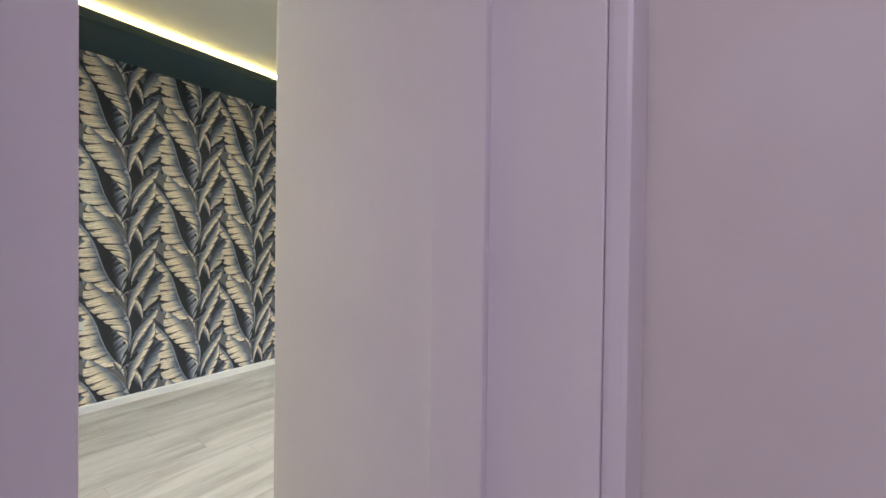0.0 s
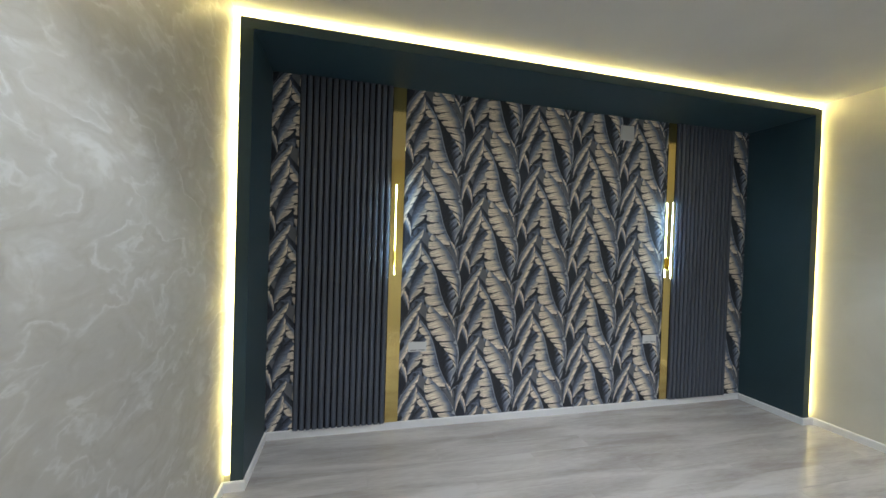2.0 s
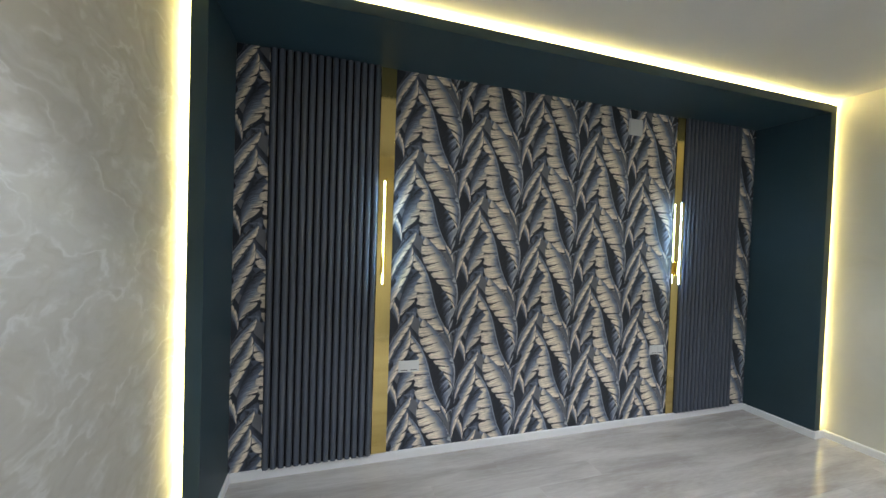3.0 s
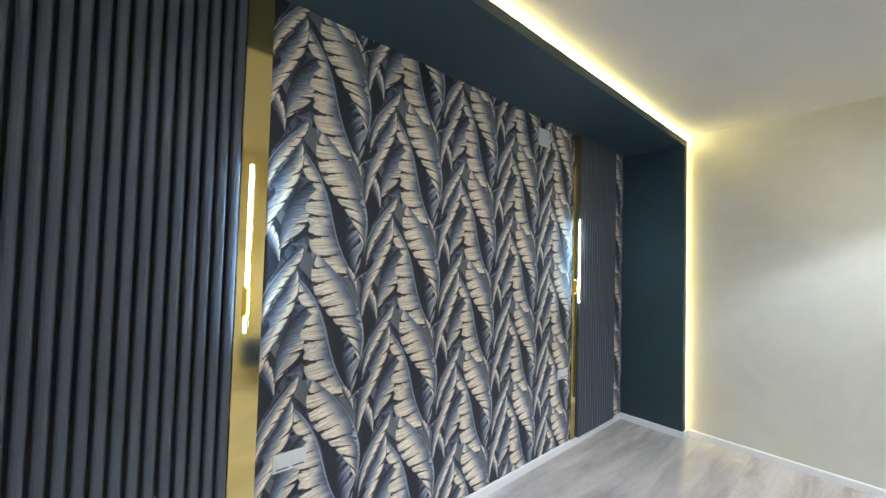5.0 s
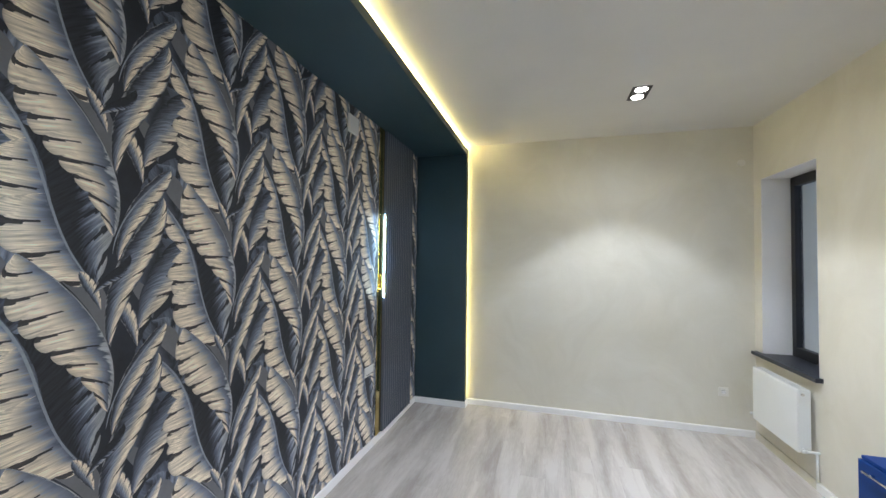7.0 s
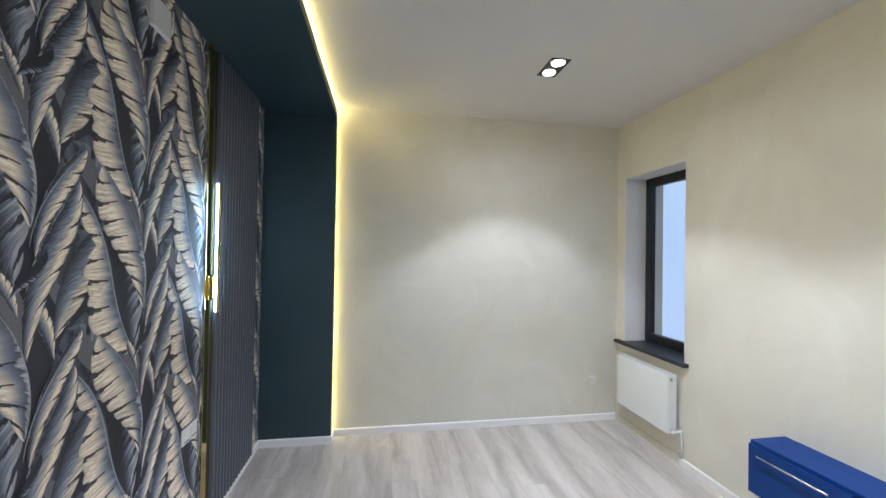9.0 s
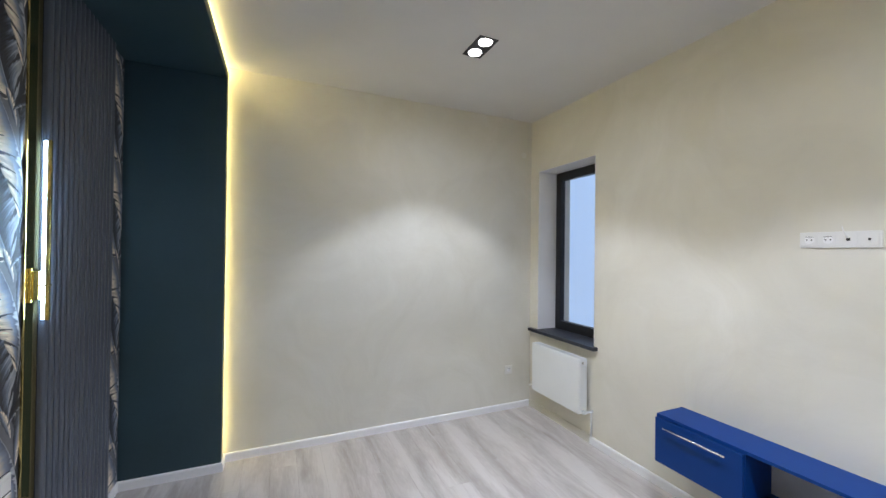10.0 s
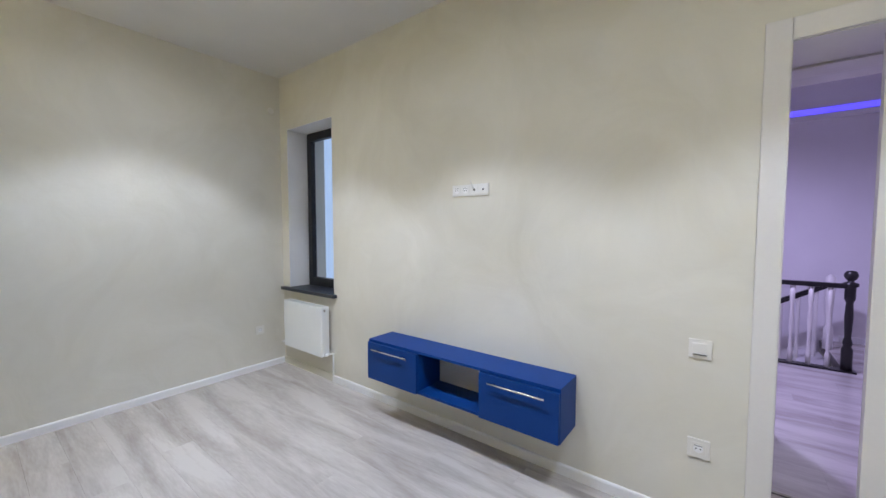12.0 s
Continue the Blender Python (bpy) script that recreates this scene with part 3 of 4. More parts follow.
# ------------------------------------------------------------------ alcove: slat panels, gold mirrors, sconces
def slat_panel(y0, y1, label):
    panel = thing("slat_panel", (XW + 0.01, (y0 + y1) / 2, BH + 0.002), label, "wall panel", "slat panels in the alcove")
    # backing coloured dark so that the gaps look shaded
    boxes("backing", [((XW + 0.005, y0, BH + 0.002), (XW + 0.012, y1, IZ - 0.002))], M_SLAT_GAP, panel, "near-black backing, with the shade between the slats put into its colour")
    count = 15
    pitch = (y1 - y0) / count
    w, d = pitch * 0.75, 0.024
    bm = bmesh.new()
    ring = [(-0.5, 0), (-0.495, 0.5), (-0.45, 0.74), (-0.33, 0.92), (-0.14, 0.995), (0.14, 0.995), (0.33, 0.92), (0.45, 0.74), (0.495, 0.5), (0.5, 0)]
    lo, hi = ([bm.verts.new((d * b, w * a, z)) for a, b in ring] for z in (0, IZ - BH - 0.006))
    for k in range(len(ring)):
        q = (k + 1) % len(ring)
        bm.faces.new((lo[k], lo[q], hi[q], hi[k]))
    bm.faces.new(lo), bm.faces.new(hi)
    bmesh.ops.recalc_face_normals(bm, faces=bm.faces)
    me = mesh_of("slat", bm, M_SLAT)
    for k in range(count):
        s = new("slat", me)
        s.parent = panel
        s.matrix_basis = Matrix.Translation((0.002, y0 + pitch * (k + 0.5) - (y0 + y1) / 2, 0.001))
    return panel


slat_panel(-0.325, 0.432, "dark anthracite panel of vertical rounded slats beside the gold mirror strip")
slat_panel(3.415, 4.176, "dark anthracite panel of vertical rounded slats beside the gold mirror strip")
for y0, y1 in ((0.434, 0.547), (3.318, 3.413)):
    tagged(boxes("mirror_strip", [((XW + 0.004, y0, BH + 0.002), (XW + 0.013, y1, IZ - 0.002))], M_GOLD, bevel=0.0015),
           "tall narrow gold-tinted mirror strip between slats and wallpaper", "mirror", "gold mirror strips")


def sconce(y):
    """A slim upright brass bar held off the mirror by a clamp; its light faces the wall."""
    x = XW + 0.013
    s = thing("wall_sconce", (x, y, 1.48), "polished brass wall sconce with a slim upright glowing bar", "wall lamp", "sconces on the mirror strips")
    boxes("back_plate", [((x, y - 0.024, 1.415), (x + 0.010, y + 0.024, 1.565))], M_BRASS, s, bevel=0.003)
    boxes("clamp", [((x + 0.010, y - 0.019, 1.428), (x + 0.031, y + 0.019, 1.552))], M_BRASS, s, bevel=0.004)
    boxes("bar", [((x + 0.046, y - 0.0075, 1.335), (x + 0.060, y + 0.0075, 2.135))], M_BRASS, s, bevel=0.002)
    boxes("tube", [((x + 0.034, y - 0.0045, 1.340), (x + 0.0458, y + 0.0045, 2.130))], M_TUBE, s, "white glowing strip facing the wall", 0.001)
    boxes("pin", [((x + 0.031, y - 0.010, 1.486), (x + 0.064, y + 0.010, 1.494))], M_BRASS, s, bevel=0.003)


sconce(0.486)
sconce(3.366)

# ------------------------------------------------------------------ sockets and switches
def plate_thing(name, at, axes, units, kinds, label, category, size=0.086, pitch=0.071, body=None):
    """A framed row of wiring devices. axes: right and out directions; kinds: one letter a unit."""
    right, out = Vector(axes[0]), Vector(axes[1])
    up = Vector((0, 0, 1))
    base = Vector(at)
    width = size + pitch * (units - 1)
    t = thing(name, at, label, category)
    turn = Matrix((right, up, out)).transposed().to_4x4()

    def put(nm, fill, mat, parent, label=""):
        bm = bmesh.new()
        fill(bm)
        bmesh.ops.transform(bm, matrix=Matrix.Translation(base) @ turn, verts=bm.verts)
        bmesh.ops.recalc_face_normals(bm, faces=bm.faces)
        return part(nm, bm, mat, parent, label)

    put("frame", lambda bm: box(bm, (-width / 2, -size / 2, 0), (width / 2, size / 2, 0.009), 0.003), body or M_WHITE, t)
    for k, kind in enumerate(kinds):
        cx = (k - (units - 1) / 2) * pitch
        if kind == "w":
            put("rocker", lambda bm: box(bm, (cx - 0.030, -0.030, 0.009), (cx + 0.030, 0.030, 0.014), 0.002), body or M_WHITE, t)
            # dark strip painted in as the shadow along the rocker's lower edge
            put("lower_edge_shade", lambda bm: box(bm, (cx - 0.028, -0.029, 0.0135), (cx + 0.028, -0.024, 0.0155)), M_SLOT_SHADE, t)
            continue
        face = put("insert", lambda bm: box(bm, (cx - 0.030, -0.030, 0.009), (cx + 0.030, 0.030, 0.0115), 0.002), body or M_WHITE, t)
        if kind == "s":
            put("well", lambda bm: rod(bm, (cx, 0, 0.0105), (cx, 0, 0.0122), 0.0205, None, 24), M_BASE, t)
            put("pin_hole", lambda bm: rod(bm, (cx - 0.0095, 0, 0.0118), (cx - 0.0095, 0, 0.013), 0.0035, None, 10), M_SLOT_SHADE, t)
            put("pin_hole", lambda bm: rod(bm, (cx + 0.0095, 0, 0.0118), (cx + 0.0095, 0, 0.013), 0.0035, None, 10), M_SLOT_SHADE, t)
            put("shade_line", lambda bm: box(bm, (cx - 0.016, 0.014, 0.0118), (cx + 0.016, 0.0165, 0.0128)), M_SLOT_SHADE, t)
        elif kind == "d":
            put("port", lambda bm: box(bm, (cx - 0.007, -0.007, 0.011), (cx + 0.007, 0.007, 0.0125)), M_SLOT_SHADE, t)
        elif kind == "t":
            put("port", lambda bm: rod(bm, (cx, 0, 0.011), (cx, 0, 0.0145), 0.006, None, 12), M_CHROME, t)
            put("port_hole", lambda bm: rod(bm, (cx, 0, 0.0144), (cx, 0, 0.0152), 0.0035, None, 10), M_SLOT_SHADE, t)
    return t


WESTF, EASTF, NORTHF = ((0, 1, 0), (1, 0, 0)), ((0, -1, 0), (-1, 0, 0)), ((1, 0, 0), (0, -1, 0))
plate_thing("double_socket", (XW + 0.005, 0.707, 0.702), WESTF, 2, "ww", "white double switch plate on the leaf wallpaper", "switch", 0.088, 0.076)
plate_thing("double_socket", (XW + 0.005, 3.170, 0.694), WESTF, 2, "ww", "white double switch plate on the leaf wallpaper", "switch", 0.088, 0.076)
plate_thing("socket_strip", (XE, 2.050, 1.744), EASTF, 4, "ssdt", "white four-gang strip of power and data sockets on the cream wall", "socket", 0.08, 0.073)
bm = bmesh.new()
rod(bm, (XE - 0.012, 2.015, 1.752), (XE - 0.03, 2.018, 1.762), 0.004, None, 8)
rod(bm, (XE - 0.03, 2.018, 1.762), (XE - 0.034, 2.028, 1.807), 0.0035, 0.002, 8)
tagged(part("cable_end", bm, M_WHITE), "short stiff white cable end sticking out of the socket strip", "cable")
plate_thing("light_switch", (XE, 0.702, 0.889), EASTF, 1, "w", "ivory single rocker light switch beside the door", "switch", 0.094, 0.071, M_IVORY)
plate_thing("wall_socket", (XE, 0.694, 0.392), EASTF, 1, "s", "ivory single power socket below the light switch", "socket", 0.094, 0.071, M_IVORY)
plate_thing("wall_socket", (-0.566, YN, 0.400), NORTHF, 1, "s", "ivory single power socket low on the cream wall", "socket", 0.088, 0.071, M_IVORY)
bm = bmesh.new()
turned(bm, (0, 0, 0), [(0.034, 0), (0.034, 0.006), (0.028, 0.011), (0.001, 0.012)], 24)
bmesh.ops.transform(bm, matrix=Matrix.Translation((-0.392, YN, 2.73)) @ Matrix.Rotation(radians(90), 4, "X"), verts=bm.verts)
tagged(part("cover_plate", bm, M_IVORY), "small round ivory cover plate near the ceiling corner", "cover plate")
blank = thing("wall_box", (XW + 0.005, 2.828, 2.82), "blank white square junction box high on the wallpaper", "junction box")
boxes("lid", [((XW + 0.004, 2.737, 2.738), (XW + 0.020, 2.878, 2.878))], M_WHITE, blank, bevel=0.004)
boxes("rim", [((XW + 0.003, 2.731, 2.733), (XW + 0.009, 2.884, 2.883))], M_WHITE, blank, bevel=0.002)

# ------------------------------------------------------------------ ceiling downlights
for sx, sy in SPOTS:
    d = thing("downlight", (sx, sy, ZC), "black rectangular twin downlight, lit, set in the white ceiling", "ceiling light", "twin downlights")
    w, h = 0.073, 0.130
    bm = bmesh.new()
    for a, b in (((-w, -h), (w, -h + 0.012)), ((-w, h - 0.012), (w, h)), ((-w, -h + 0.012), (-w + 0.012, h - 0.012)), ((w - 0.012, -h + 0.012), (w, h - 0.012))):
        box(bm, (sx + a[0], sy + a[1], ZC - 0.006), (sx + b[0], sy + b[1], ZC - 0.0005), 0.001)
    part("frame", bm, M_BLACK, d)
    boxes("tray", [((sx - w + 0.012, sy - h + 0.012, ZC - 0.003), (sx + w - 0.012, sy + h - 0.012, ZC - 0.0005))], M_BLACK, d)
    for dy in (-0.073, 0.073):
        bm = bmesh.new()
        turned(bm, (sx, sy + dy, ZC - 0.010), [(0.036, 0.0), (0.045, 0.001), (0.048, 0.004), (0.048, 0.007)], 28)
        part("lamp", bm, M_LENS, d, "glowing round white lamp")

# ------------------------------------------------------------------ hanging cabinet
CX, CY0, CY1, CZ0, CZ1 = -0.540, 1.297, 2.834, 0.304, 0.613
cab = thing("wall_cabinet", (XE, (CY0 + CY1) / 2, CZ0), "long blue laminate media cabinet hung on the wall", "cabinet")
P = 0.018
boxes("top_panel", [((CX, CY0, CZ1 - P), (XE, CY1, CZ1))], M_BLUE, cab, bevel=0.0012)
boxes("bottom_panel", [((CX, CY0, CZ0), (XE, CY1, CZ0 + P))], M_BLUE, cab, bevel=0.0012)
D0, D1 = 1.810, 2.322
for a in (CY0, D0 - P, D1, CY1 - P):
    boxes("side_panel", [((CX, a, CZ0 + P), (XE, a + P, CZ1 - P))], M_BLUE, cab, bevel=0.0008)
for a, b in ((CY0, D0), (D1, CY1)):
    boxes("back_panel", [((XE - 0.006, a + P, CZ0 + P), (XE - 0.001, b - P, CZ1 - P))], M_BLUE, cab)
    dr = boxes("drawer_front", [((CX - 0.018, a + 0.003, CZ0 + 0.002), (CX - 0.001, b - 0.003, CZ1 - P - 0.003))], M_BLUE, cab, bevel=0.0015)
    c, half, z = (a + b) / 2, 0.18, 0.549
    bm = bmesh.new()
    rod(bm, (CX - 0.046, c - half, z), (CX - 0.046, c + half, z), 0.006, None, 14)
    for q in (-0.14, 0.14):
        rod(bm, (CX - 0.018, c + q, z), (CX - 0.046, c + q, z), 0.0045, None, 10)
    part("handle", bm, M_CHROME, dr, "straight brushed chrome bar handle", True)

# ------------------------------------------------------------------ window
win = structure(thing("window_1", (-0.06, (WIN0 + WIN1) / 2, WINZ0), "narrow anthracite window with a dark sill in a white reveal", "window"))
FX0, FX1 = -0.052, 0.018
boxes("window_frame", [((FX0, WIN0, WINZ0), (FX1, WIN0 + 0.055, WINZ1)), ((FX0, WIN1 - 0.055, WINZ0), (FX1, WIN1, WINZ1)),
                       ((FX0, WIN0 + 0.055, WINZ0), (FX1, WIN1 - 0.055, WINZ0 + 0.055)), ((FX0, WIN0 + 0.055, WINZ1 - 0.055), (FX1, WIN1 - 0.055, WINZ1))], M_FRAME, win, bevel=0.003)
a0, a1, c0, c1 = WIN0 + 0.045, WIN1 - 0.045, WINZ0 + 0.045, WINZ1 - 0.045
boxes("sash", [((FX0 - 0.016, a0, c0), (FX0 + 0.045, a0 + 0.05, c1)), ((FX0 - 0.016, a1 - 0.05, c0), (FX0 + 0.045, a1, c1)),
               ((FX0 - 0.016, a0 + 0.05, c0), (FX0 + 0.045, a1 - 0.05, c0 + 0.05)), ((FX0 - 0.016, a0 + 0.05, c1 - 0.05), (FX0 + 0.045, a1 - 0.05, c1))], M_FRAME, win, bevel=0.004)
pane = boxes("pane", [((FX0 + 0.008, a0 + 0.045, c0 + 0.045), (FX0 + 0.013, a1 - 0.045, c1 - 0.045))], M_GLASS, win)
pane.visible_shadow = False
sill = boxes("window_sill", [((FX0 - 0.002, WIN0, WINZ0 - 0.03), (XE - 0.001, WIN1, WINZ0 + 0.002)), ((XE - 0.001, WIN0 - 0.045, WINZ0 - 0.03), (XE - 0.05, WIN1 + 0.105, WINZ0 + 0.002))], M_SILL, win, "dark stone sill", bevel=0.004)
for nm, a, b in (("reveal", (FX0, WIN1 - 0.004, WINZ0), (XE, WIN1 + 0.002, WINZ1)), ("reveal", (FX0, WIN0 - 0.002, WINZ0), (XE, WIN0 + 0.004, WINZ1)), ("reveal", (FX0, WIN0, WINZ1 - 0.004), (XE, WIN1, WINZ1 + 0.002))):
    boxes(nm, [(a, b)], M_REVEAL, win)

# ------------------------------------------------------------------ radiator
RX0, RX1, RY0, RY1, RZ0, RZ1 = -0.400, -0.318, 3.668, 4.350, 0.236, 0.724
rad = thing("radiator", ((RX0 + RX1) / 2, (RY0 + RY1) / 2, RZ0), "white steel panel radiator mounted under the window", "radiator")
boxes("front_panel", [((RX0, RY0 + 0.010, RZ0), (RX0 + 0.014, RY1 - 0.010, RZ1 - 0.010))], M_ENAMEL, rad, bevel=0.006)
boxes("rear_panel", [((RX1 - 0.012, RY0 + 0.012, RZ0), (RX1, RY1 - 0.012, RZ1 - 0.012))], M_ENAMEL, rad, bevel=0.004)
for a in (RY0, RY1 - 0.008):
    boxes("side_cover", [((RX0 + 0.004, a, RZ0 + 0.008), (RX1, a + 0.008, RZ1 - 0.004))], M_ENAMEL, rad, bevel=0.002)
grille = boxes("top_grille", [((RX0 + 0.005, RY0 + 0.008, RZ1 - 0.010), (RX1, RY0 + 0.014, RZ1)), ((RX0 + 0.005, RY1 - 0.014, RZ1 - 0.010), (RX1, RY1 - 0.008, RZ1)),
                              ((RX0 + 0.005, RY0 + 0.014, RZ1 - 0.010), (RX0 + 0.012, RY1 - 0.014, RZ1)), ((RX1 - 0.007, RY0 + 0.014, RZ1 - 0.010), (RX1, RY1 - 0.014, RZ1))], M_ENAMEL, rad)
fin = bmesh.new()
box(fin, (RX0 + 0.012, 0, RZ1 - 0.009), (RX1 - 0.007, 0.006, RZ1 - 0.001))
fin_mesh = mesh_of("grille_bar", fin, M_ENAMEL)
y = RY0 + 0.022
while y < RY1 - 0.02:
    f = new("grille_bar", fin_mesh)
    f.parent, f.matrix_basis = grille, Matrix.Translation((0, y, 0))
    y += 0.016
boxes("convector", [((RX0 + 0.02, RY0 + 0.03, RZ0 + 0.03), (RX1 - 0.016, RY1 - 0.03, RZ1 - 0.03))], M_ENAMEL, rad)
bm = bmesh.new()
rod(bm, (RX0 + 0.028, RY0 - 0.006, RZ1 - 0.035), (RX0 + 0.028, RY0 + 0.002, RZ1 - 0.035), 0.013, None, 12)
rod(bm, (RX0 + 0.028, RY0 - 0.010, RZ1 - 0.035), (RX0 + 0.028, RY0 - 0.006, RZ1 - 0.035), 0.007, None, 6)
part("bleed_plug", bm, M_CHROME, rad)
for yy, s in ((RY0, -1), (RY1, 1)):
    bm = bmesh.new()
    rod(bm, (RX0 + 0.030, yy, RZ0 + 0.030), (RX0 + 0.030, yy + s * 0.045, RZ0 + 0.030), 0.012, None, 12)
    rod(bm, (RX0 + 0.030, yy + s * 0.038, RZ0 + 0.030), (XE + 0.004, yy + s * 0.038, RZ0 + 0.030), 0.010, None, 12)
    rod(bm, (RX0 + 0.030, yy + s * 0.038, RZ0 + 0.030), (RX0 + 0.000, yy + s * 0.038, RZ0 + 0.030), 0.014, 0.012, 12)
    part("valve", bm, M_WHITE if s > 0 else M_ENAMEL, rad, "white valve and pipe", True)
bm = bmesh.new()
rod(bm, (RX0 + 0.030, RY0 - 0.012, RZ0 + 0.030), (RX0 + 0.030, RY0 - 0.022, RZ0 + 0.030), 0.0145, None, 6)
part("valve_nut", bm, M_CHROME, rad, "chrome union nut")
bm = bmesh.new()
rod(bm, (XE - 0.016, RY0 - 0.038, 0.05), (XE - 0.016, RY0 - 0.038, RZ0 + 0.030), 0.009, None, 12)
part("pipe", bm, M_ENAMEL, rad, "white pipe to the floor", True)

# ------------------------------------------------------------------ door
door = structure(thing("door_1", (XE, (DOOR0 + DOOR1) / 2, 0), "white lacquered double doorway with one leaf shut", "door"))
boxes("jamb_lining", [((XE, DOOR1, FZ), (XH, DOOR1 + 0.02, DOORZ)), ((XE, DOOR0 - 0.02, FZ), (XH, DOOR0, DOORZ)), ((XE, DOOR0 - 0.02, DOORZ), (XH, DOOR1 + 0.02, DOORZ + 0.02))], M_DOOR, door, bevel=0.002)
boxes("door_stop", [((0.075, DOOR1 - 0.012, FZ), (0.150, DOOR1, DOORZ - 0.012)), ((0.075, DOOR0, FZ), (0.150, DOOR0 + 0.012, DOORZ - 0.012)), ((0.075, DOOR0, DOORZ - 0.012), (0.150, DOOR1, DOORZ))], M_DOOR, door, bevel=0.003)
for xa, xb in ((XE - 0.014, XE), (XH, XH + 0.022)):
    boxes("casing", [((xa, DOOR1 + 0.004, FZ), (xb, DOOR1 + 0.093, DOORZ + 0.097)), ((xa, DOOR0 - 0.093, FZ), (xb, DOOR0 - 0.004, DOORZ + 0.097)),
                     ((xa, DOOR0 - 0.004, DOORZ + 0.004), (xb, DOOR1 + 0.004, DOORZ + 0.097))], M_DOOR, door, bevel=0.005)
fixed_leaf = boxes("door_leaf", [((-0.215, DOOR0 + 0.004, FZ + 0.004), (-0.167, 0.138, DOORZ - 0.006))], M_DOOR, door, "shut white leaf of the double door", bevel=0.003)
for z0, z1 in ((0.16, 0.92), (1.04, 2.12)):
    boxes("panel_moulding", [((-0.167, DOOR0 + 0.10, z0), (-0.160, DOOR0 + 0.118, z1)), ((-0.167, 0.032, z0), (-0.160, 0.050, z1)),
                             ((-0.167, DOOR0 + 0.118, z0), (-0.160, 0.032, z0 + 0.018)), ((-0.167, DOOR0 + 0.118, z1 - 0.018), (-0.160, 0.032, z1))], M_DOOR, fixed_leaf, bevel=0.003)

# ------------------------------------------------------------------ hall beyond the door
structure(boxes("wall_hall_far", [((HX, HY0 - 0.2, -3.0), (HX + 0.2, HY1 + 0.2, HZ))], M_HALL), "pale hall wall tinted violet by LED light", "wall")
structure(boxes("wall_hall_south", [((XH, HY0 - 0.2, -0.1), (HX, HY0, HZ))], M_HALL), "pale hall wall", "wall")
structure(boxes("wall_hall_return", [((XH, DOOR1 + 0.097, -0.1), (1.30, DOOR1 + 0.30, 2.52))], M_WALL), "cream plaster wall beside the doorway in the hall", "wall")
structure(boxes("wall_hall_north", [((XH, HY1, -3.0), (HX, HY1 + 0.2, HZ))], M_HALL), "pale hall wall", "wall")
structure(boxes("wall_hall_side", [((XH - 0.3, HY0 - 0.2, -0.1), (XH, YS - T - 0.001, HZ)), ((XE, YS - T, ZC + 0.2), (XH, HY1, HZ))], M_HALL), "pale hall wall", "wall")
structure(boxes("ceiling_hall", [((XH, HY0, HZ), (HX, HY1, HZ + 0.2)), ((XH, HY0, 2.52), (1.35, HY1, 2.70))], M_CEIL), "white hall ceiling with a lowered part over the door", "ceiling")
boxes_led = boxes("led_strip", [((HX - 0.012, HY0, 2.985), (HX - 0.001, HY1, 3.055))], M_BLUELED, bevel=0.003)
tagged(boxes_led, "glowing blue-violet LED strip along the hall cornice", "LED strip")
structure(boxes("trim_hall", [((HX - 0.03, HY0, 2.90), (HX, HY1, 2.975))], M_HALL, bevel=0.006), "white cornice moulding under the blue LED strip", "moulding")
structure(boxes("trim_hall", [((HX - 0.05, HY0, 3.44), (HX, HY1, HZ))], M_HALL, bevel=0.01), "white ceiling moulding in the hall", "moulding")
structure(boxes("baseboard_hall", [((HX - 0.014, HY0, 0), (HX, -0.55, 0.08))], M_BASE), "white hall baseboard", "baseboard")

SX, SY = 3.05, -0.38
rail = thing("stair_railing", (SX, SY, 0), "black and white wooden railing round the stairwell", "railing")
boxes("kerb", [((SX - 0.05, SY - 0.07, 0.0), (SX + 0.05, HY1, 0.02))], M_RAIL, rail, bevel=0.003)
bm = bmesh.new()
turned(bm, (SX, SY, 0.02), [(0.045, 0), (0.045, 0.22), (0.030, 0.25), (0.040, 0.28), (0.026, 0.34), (0.034, 0.55), (0.028, 0.70), (0.042, 0.74), (0.042, 0.86), (0.060, 0.87), (0.060, 0.90),
                            (0.028, 0.915), (0.022, 0.925), (0.042, 0.945), (0.054, 0.975), (0.052, 1.0), (0.035, 1.025), (0.0005, 1.032)])
part("newel_post", bm, M_RAIL, rail, "black turned newel post with a ball top", True)
boxes("handrail", [((SX - 0.035, SY + 0.03, 0.865), (SX + 0.035, HY1, 0.915))], M_RAIL, rail, bevel=0.01)
bm = bmesh.new()
turned(bm, (0, 0, 0.018), [(0.022, 0), (0.022, 0.14), (0.014, 0.17), (0.019, 0.21), (0.013, 0.28), (0.021, 0.48), (0.013, 0.62), (0.022, 0.68), (0.022, 0.848)], 12)
bal = mesh_of("baluster", bm, M_DOOR, True)
for k in range(24):
    b = new("baluster", bal)
    b.parent = rail
    b.matrix_basis = Matrix.Translation((0, 0.14 + 0.145 * k, 0))
flight = thing("stair_handrail", (SX + 0.9, SY, 0), "black sloping handrail of the stairs going down", "railing")
bm = bmesh.new()
box(bm, (SX + 0.92, -0.03, -0.03), (SX + 0.98, 3.1, 0.03), 0.008)
bmesh.ops.transform(bm, matrix=Matrix.Translation((0, SY, 0.80)) @ Matrix.Rotation(radians(-30), 4, "X"), verts=bm.verts)
part("handrail", bm, M_RAIL, flight)
bm = bmesh.new()
turned(bm, (SX + 0.95, SY, 0.0), [(0.045, 0), (0.045, 0.25), (0.028, 0.30), (0.036, 0.55), (0.045, 0.72), (0.045, 0.88), (0.01, 0.92)])
part("newel_post", bm, M_DOOR, flight, "white turned post", True)
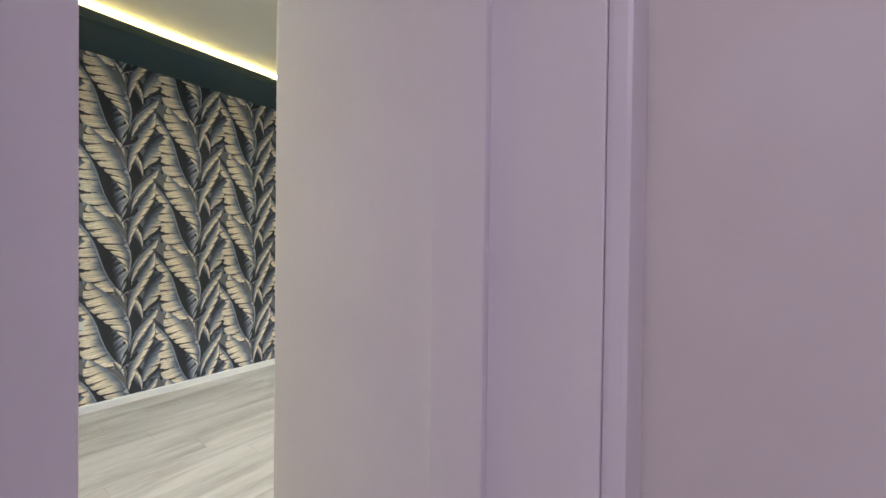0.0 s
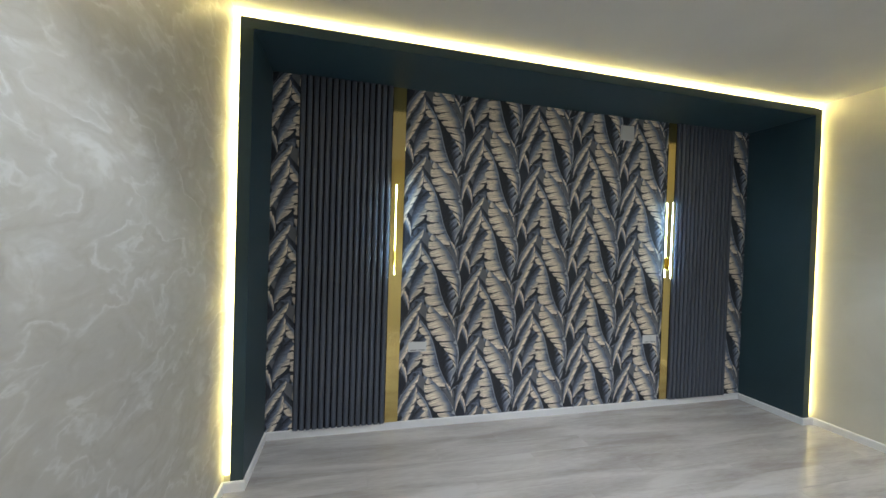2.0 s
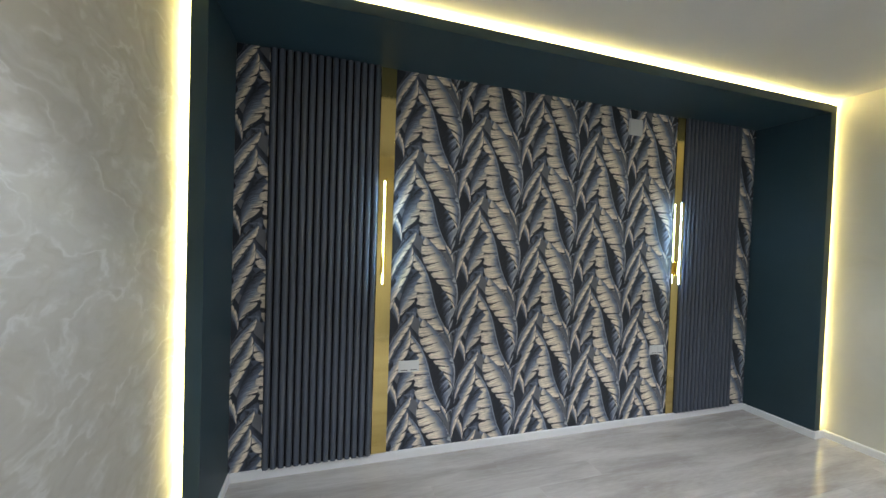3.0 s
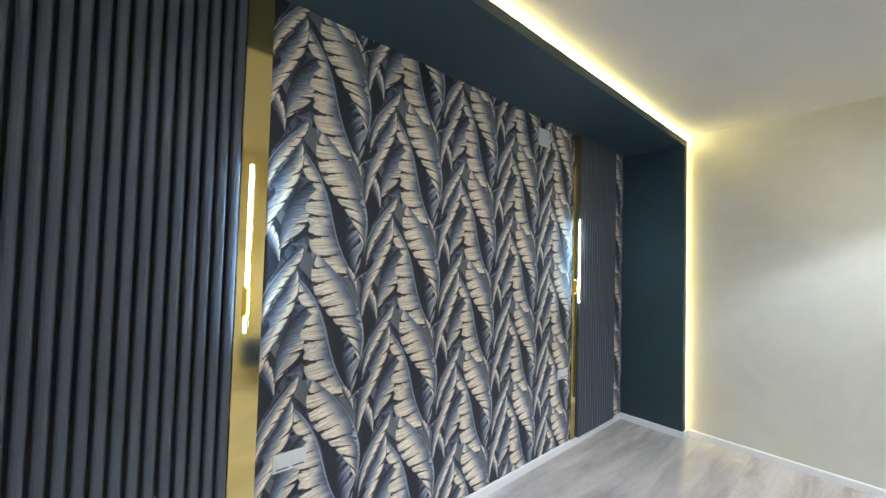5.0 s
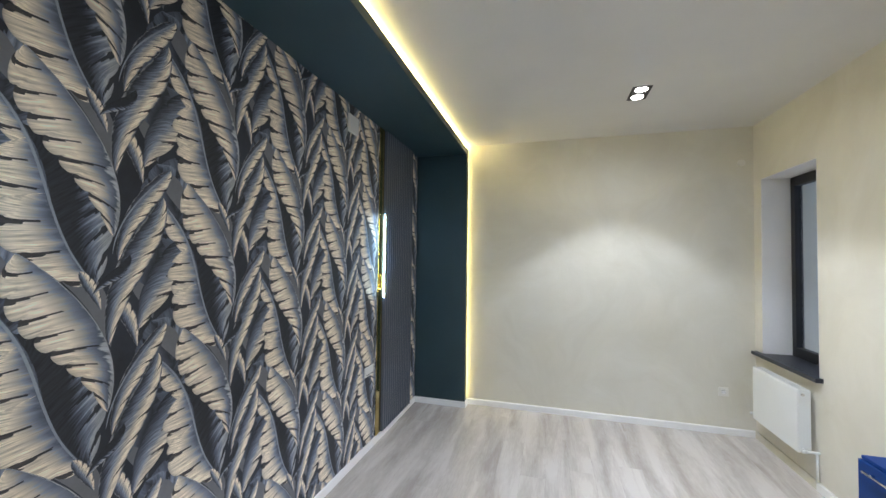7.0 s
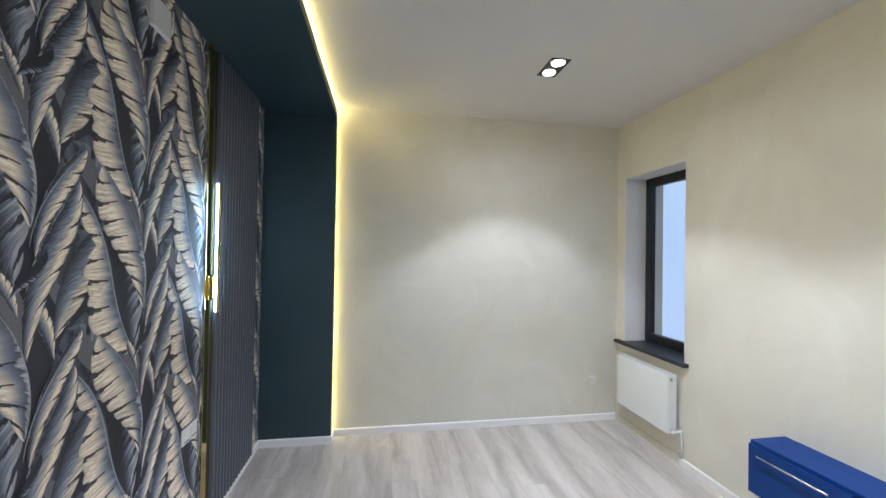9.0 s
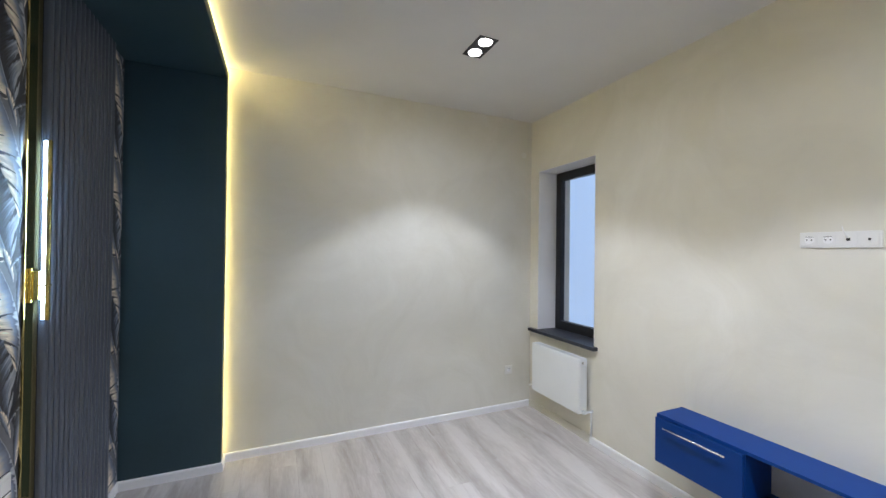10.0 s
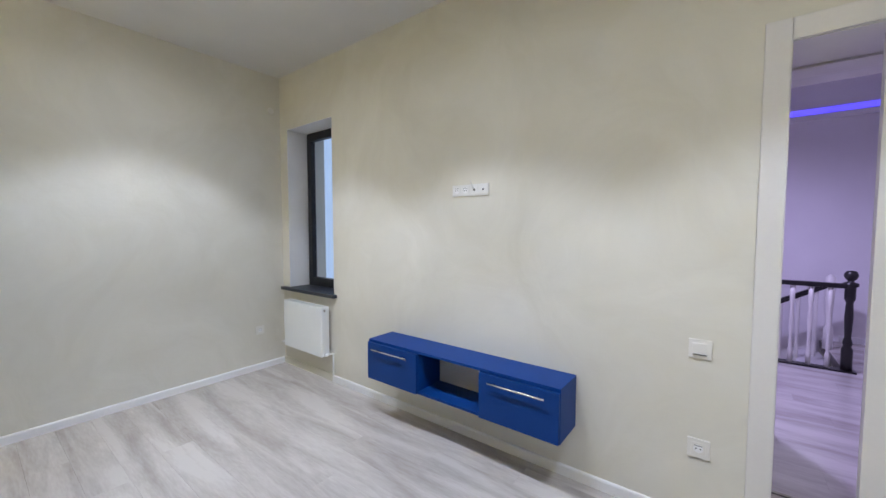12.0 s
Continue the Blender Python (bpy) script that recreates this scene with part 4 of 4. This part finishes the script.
for k in range(14):
    bm = bmesh.new()
    yy = SY + 0.12 + 0.16 * k
    rod(bm, (SX + 0.95, yy, -0.05 - 0.577 * (yy - SY)), (SX + 0.95, yy, 0.79 - 0.577 * (yy - SY)), 0.02, None, 8)
    part("baluster", bm, M_DOOR, flight)
stairs = []
for k in range(12):
    stairs.append(((SX + 0.06, SY + 0.26 * k, -0.17 * (k + 1) - 0.04), (HX - 0.001, SY + 0.26 * (k + 1) + 0.02, -0.17 * (k + 1))))
structure(boxes("staircase", stairs, M_HALL), "white stairs going down behind the railing", "stairs")

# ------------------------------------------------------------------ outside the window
# plain backdrop; its blue skylight comes from the colour
structure(boxes("backdrop", [((3.2, HY1 + 0.3, -4.0), (3.5, 14.0, 5.5))], M_SKYLIT_FACADE), "pale wall of the neighbouring house, with blue skylight put into its colour", "backdrop")
structure(boxes("ground", [((-60, HY1 + 0.25, -3.6), (60, 120, -3.5))], M_GROUNDOUT), "grey paving outside", "ground")

# ------------------------------------------------------------------ floors, board by board
structure(boxes("floor_slab", [((XW - T, YS - T, -0.14), (XH, YN + T, FZ - 0.012)), ((XH, HY0, -0.12), (SX + 0.05, HY1, -0.012)), ((SX + 0.05, HY0, -0.12), (HX, SY, -0.012))], M_SUB), "dark underlay beneath the boards", "floor")
plank_meshes = {}


def plank(width, length, floor, x, y):
    key = (round(width, 4), round(length, 4))
    if key not in plank_meshes:
        bm = bmesh.new()
        box(bm, (0.0002, 0.0002, -0.012), (width - 0.0002, length - 0.0002, 0.0))
        top = [e for e in bm.edges if all(v.co.z > -0.001 for v in e.verts)]
        bmesh.ops.bevel(bm, geom=top, offset=0.0005, segments=1, affect="EDGES")
        plank_meshes[key] = mesh_of("plank", bm, M_FLOOR)
    ob = new("plank", plank_meshes[key])
    ob.parent = floor
    ob.matrix_basis = Matrix.Translation((x, y, 0))


def lay(floor, x0, x1, y0, y1, width=0.193, length=1.28):
    x, k = x0, 0
    while x < x1 - 0.001:
        w = min(width, x1 - x)
        y = y0 - (k * 0.427 % 1) * length
        while y < y1 - 0.001:
            a, b = max(y, y0), min(y + length, y1)
            if b - a > 0.02:
                plank(w, b - a, floor, x, a)
            y += length
        x, k = x + width, k + 1


room_floor = structure(new("floor"), "pale limed oak laminate boards with a soft sheen", "floor")
room_floor.location.z = FZ
lay(room_floor, XW, XH, YS, YN)
hall_floor = structure(new("floor_hall"), "pale laminate boards tinted violet by the hall light", "floor")
lay(hall_floor, XH, SX + 0.05, HY0, HY1)
lay(hall_floor, SX + 0.05, HX, HY0, SY)
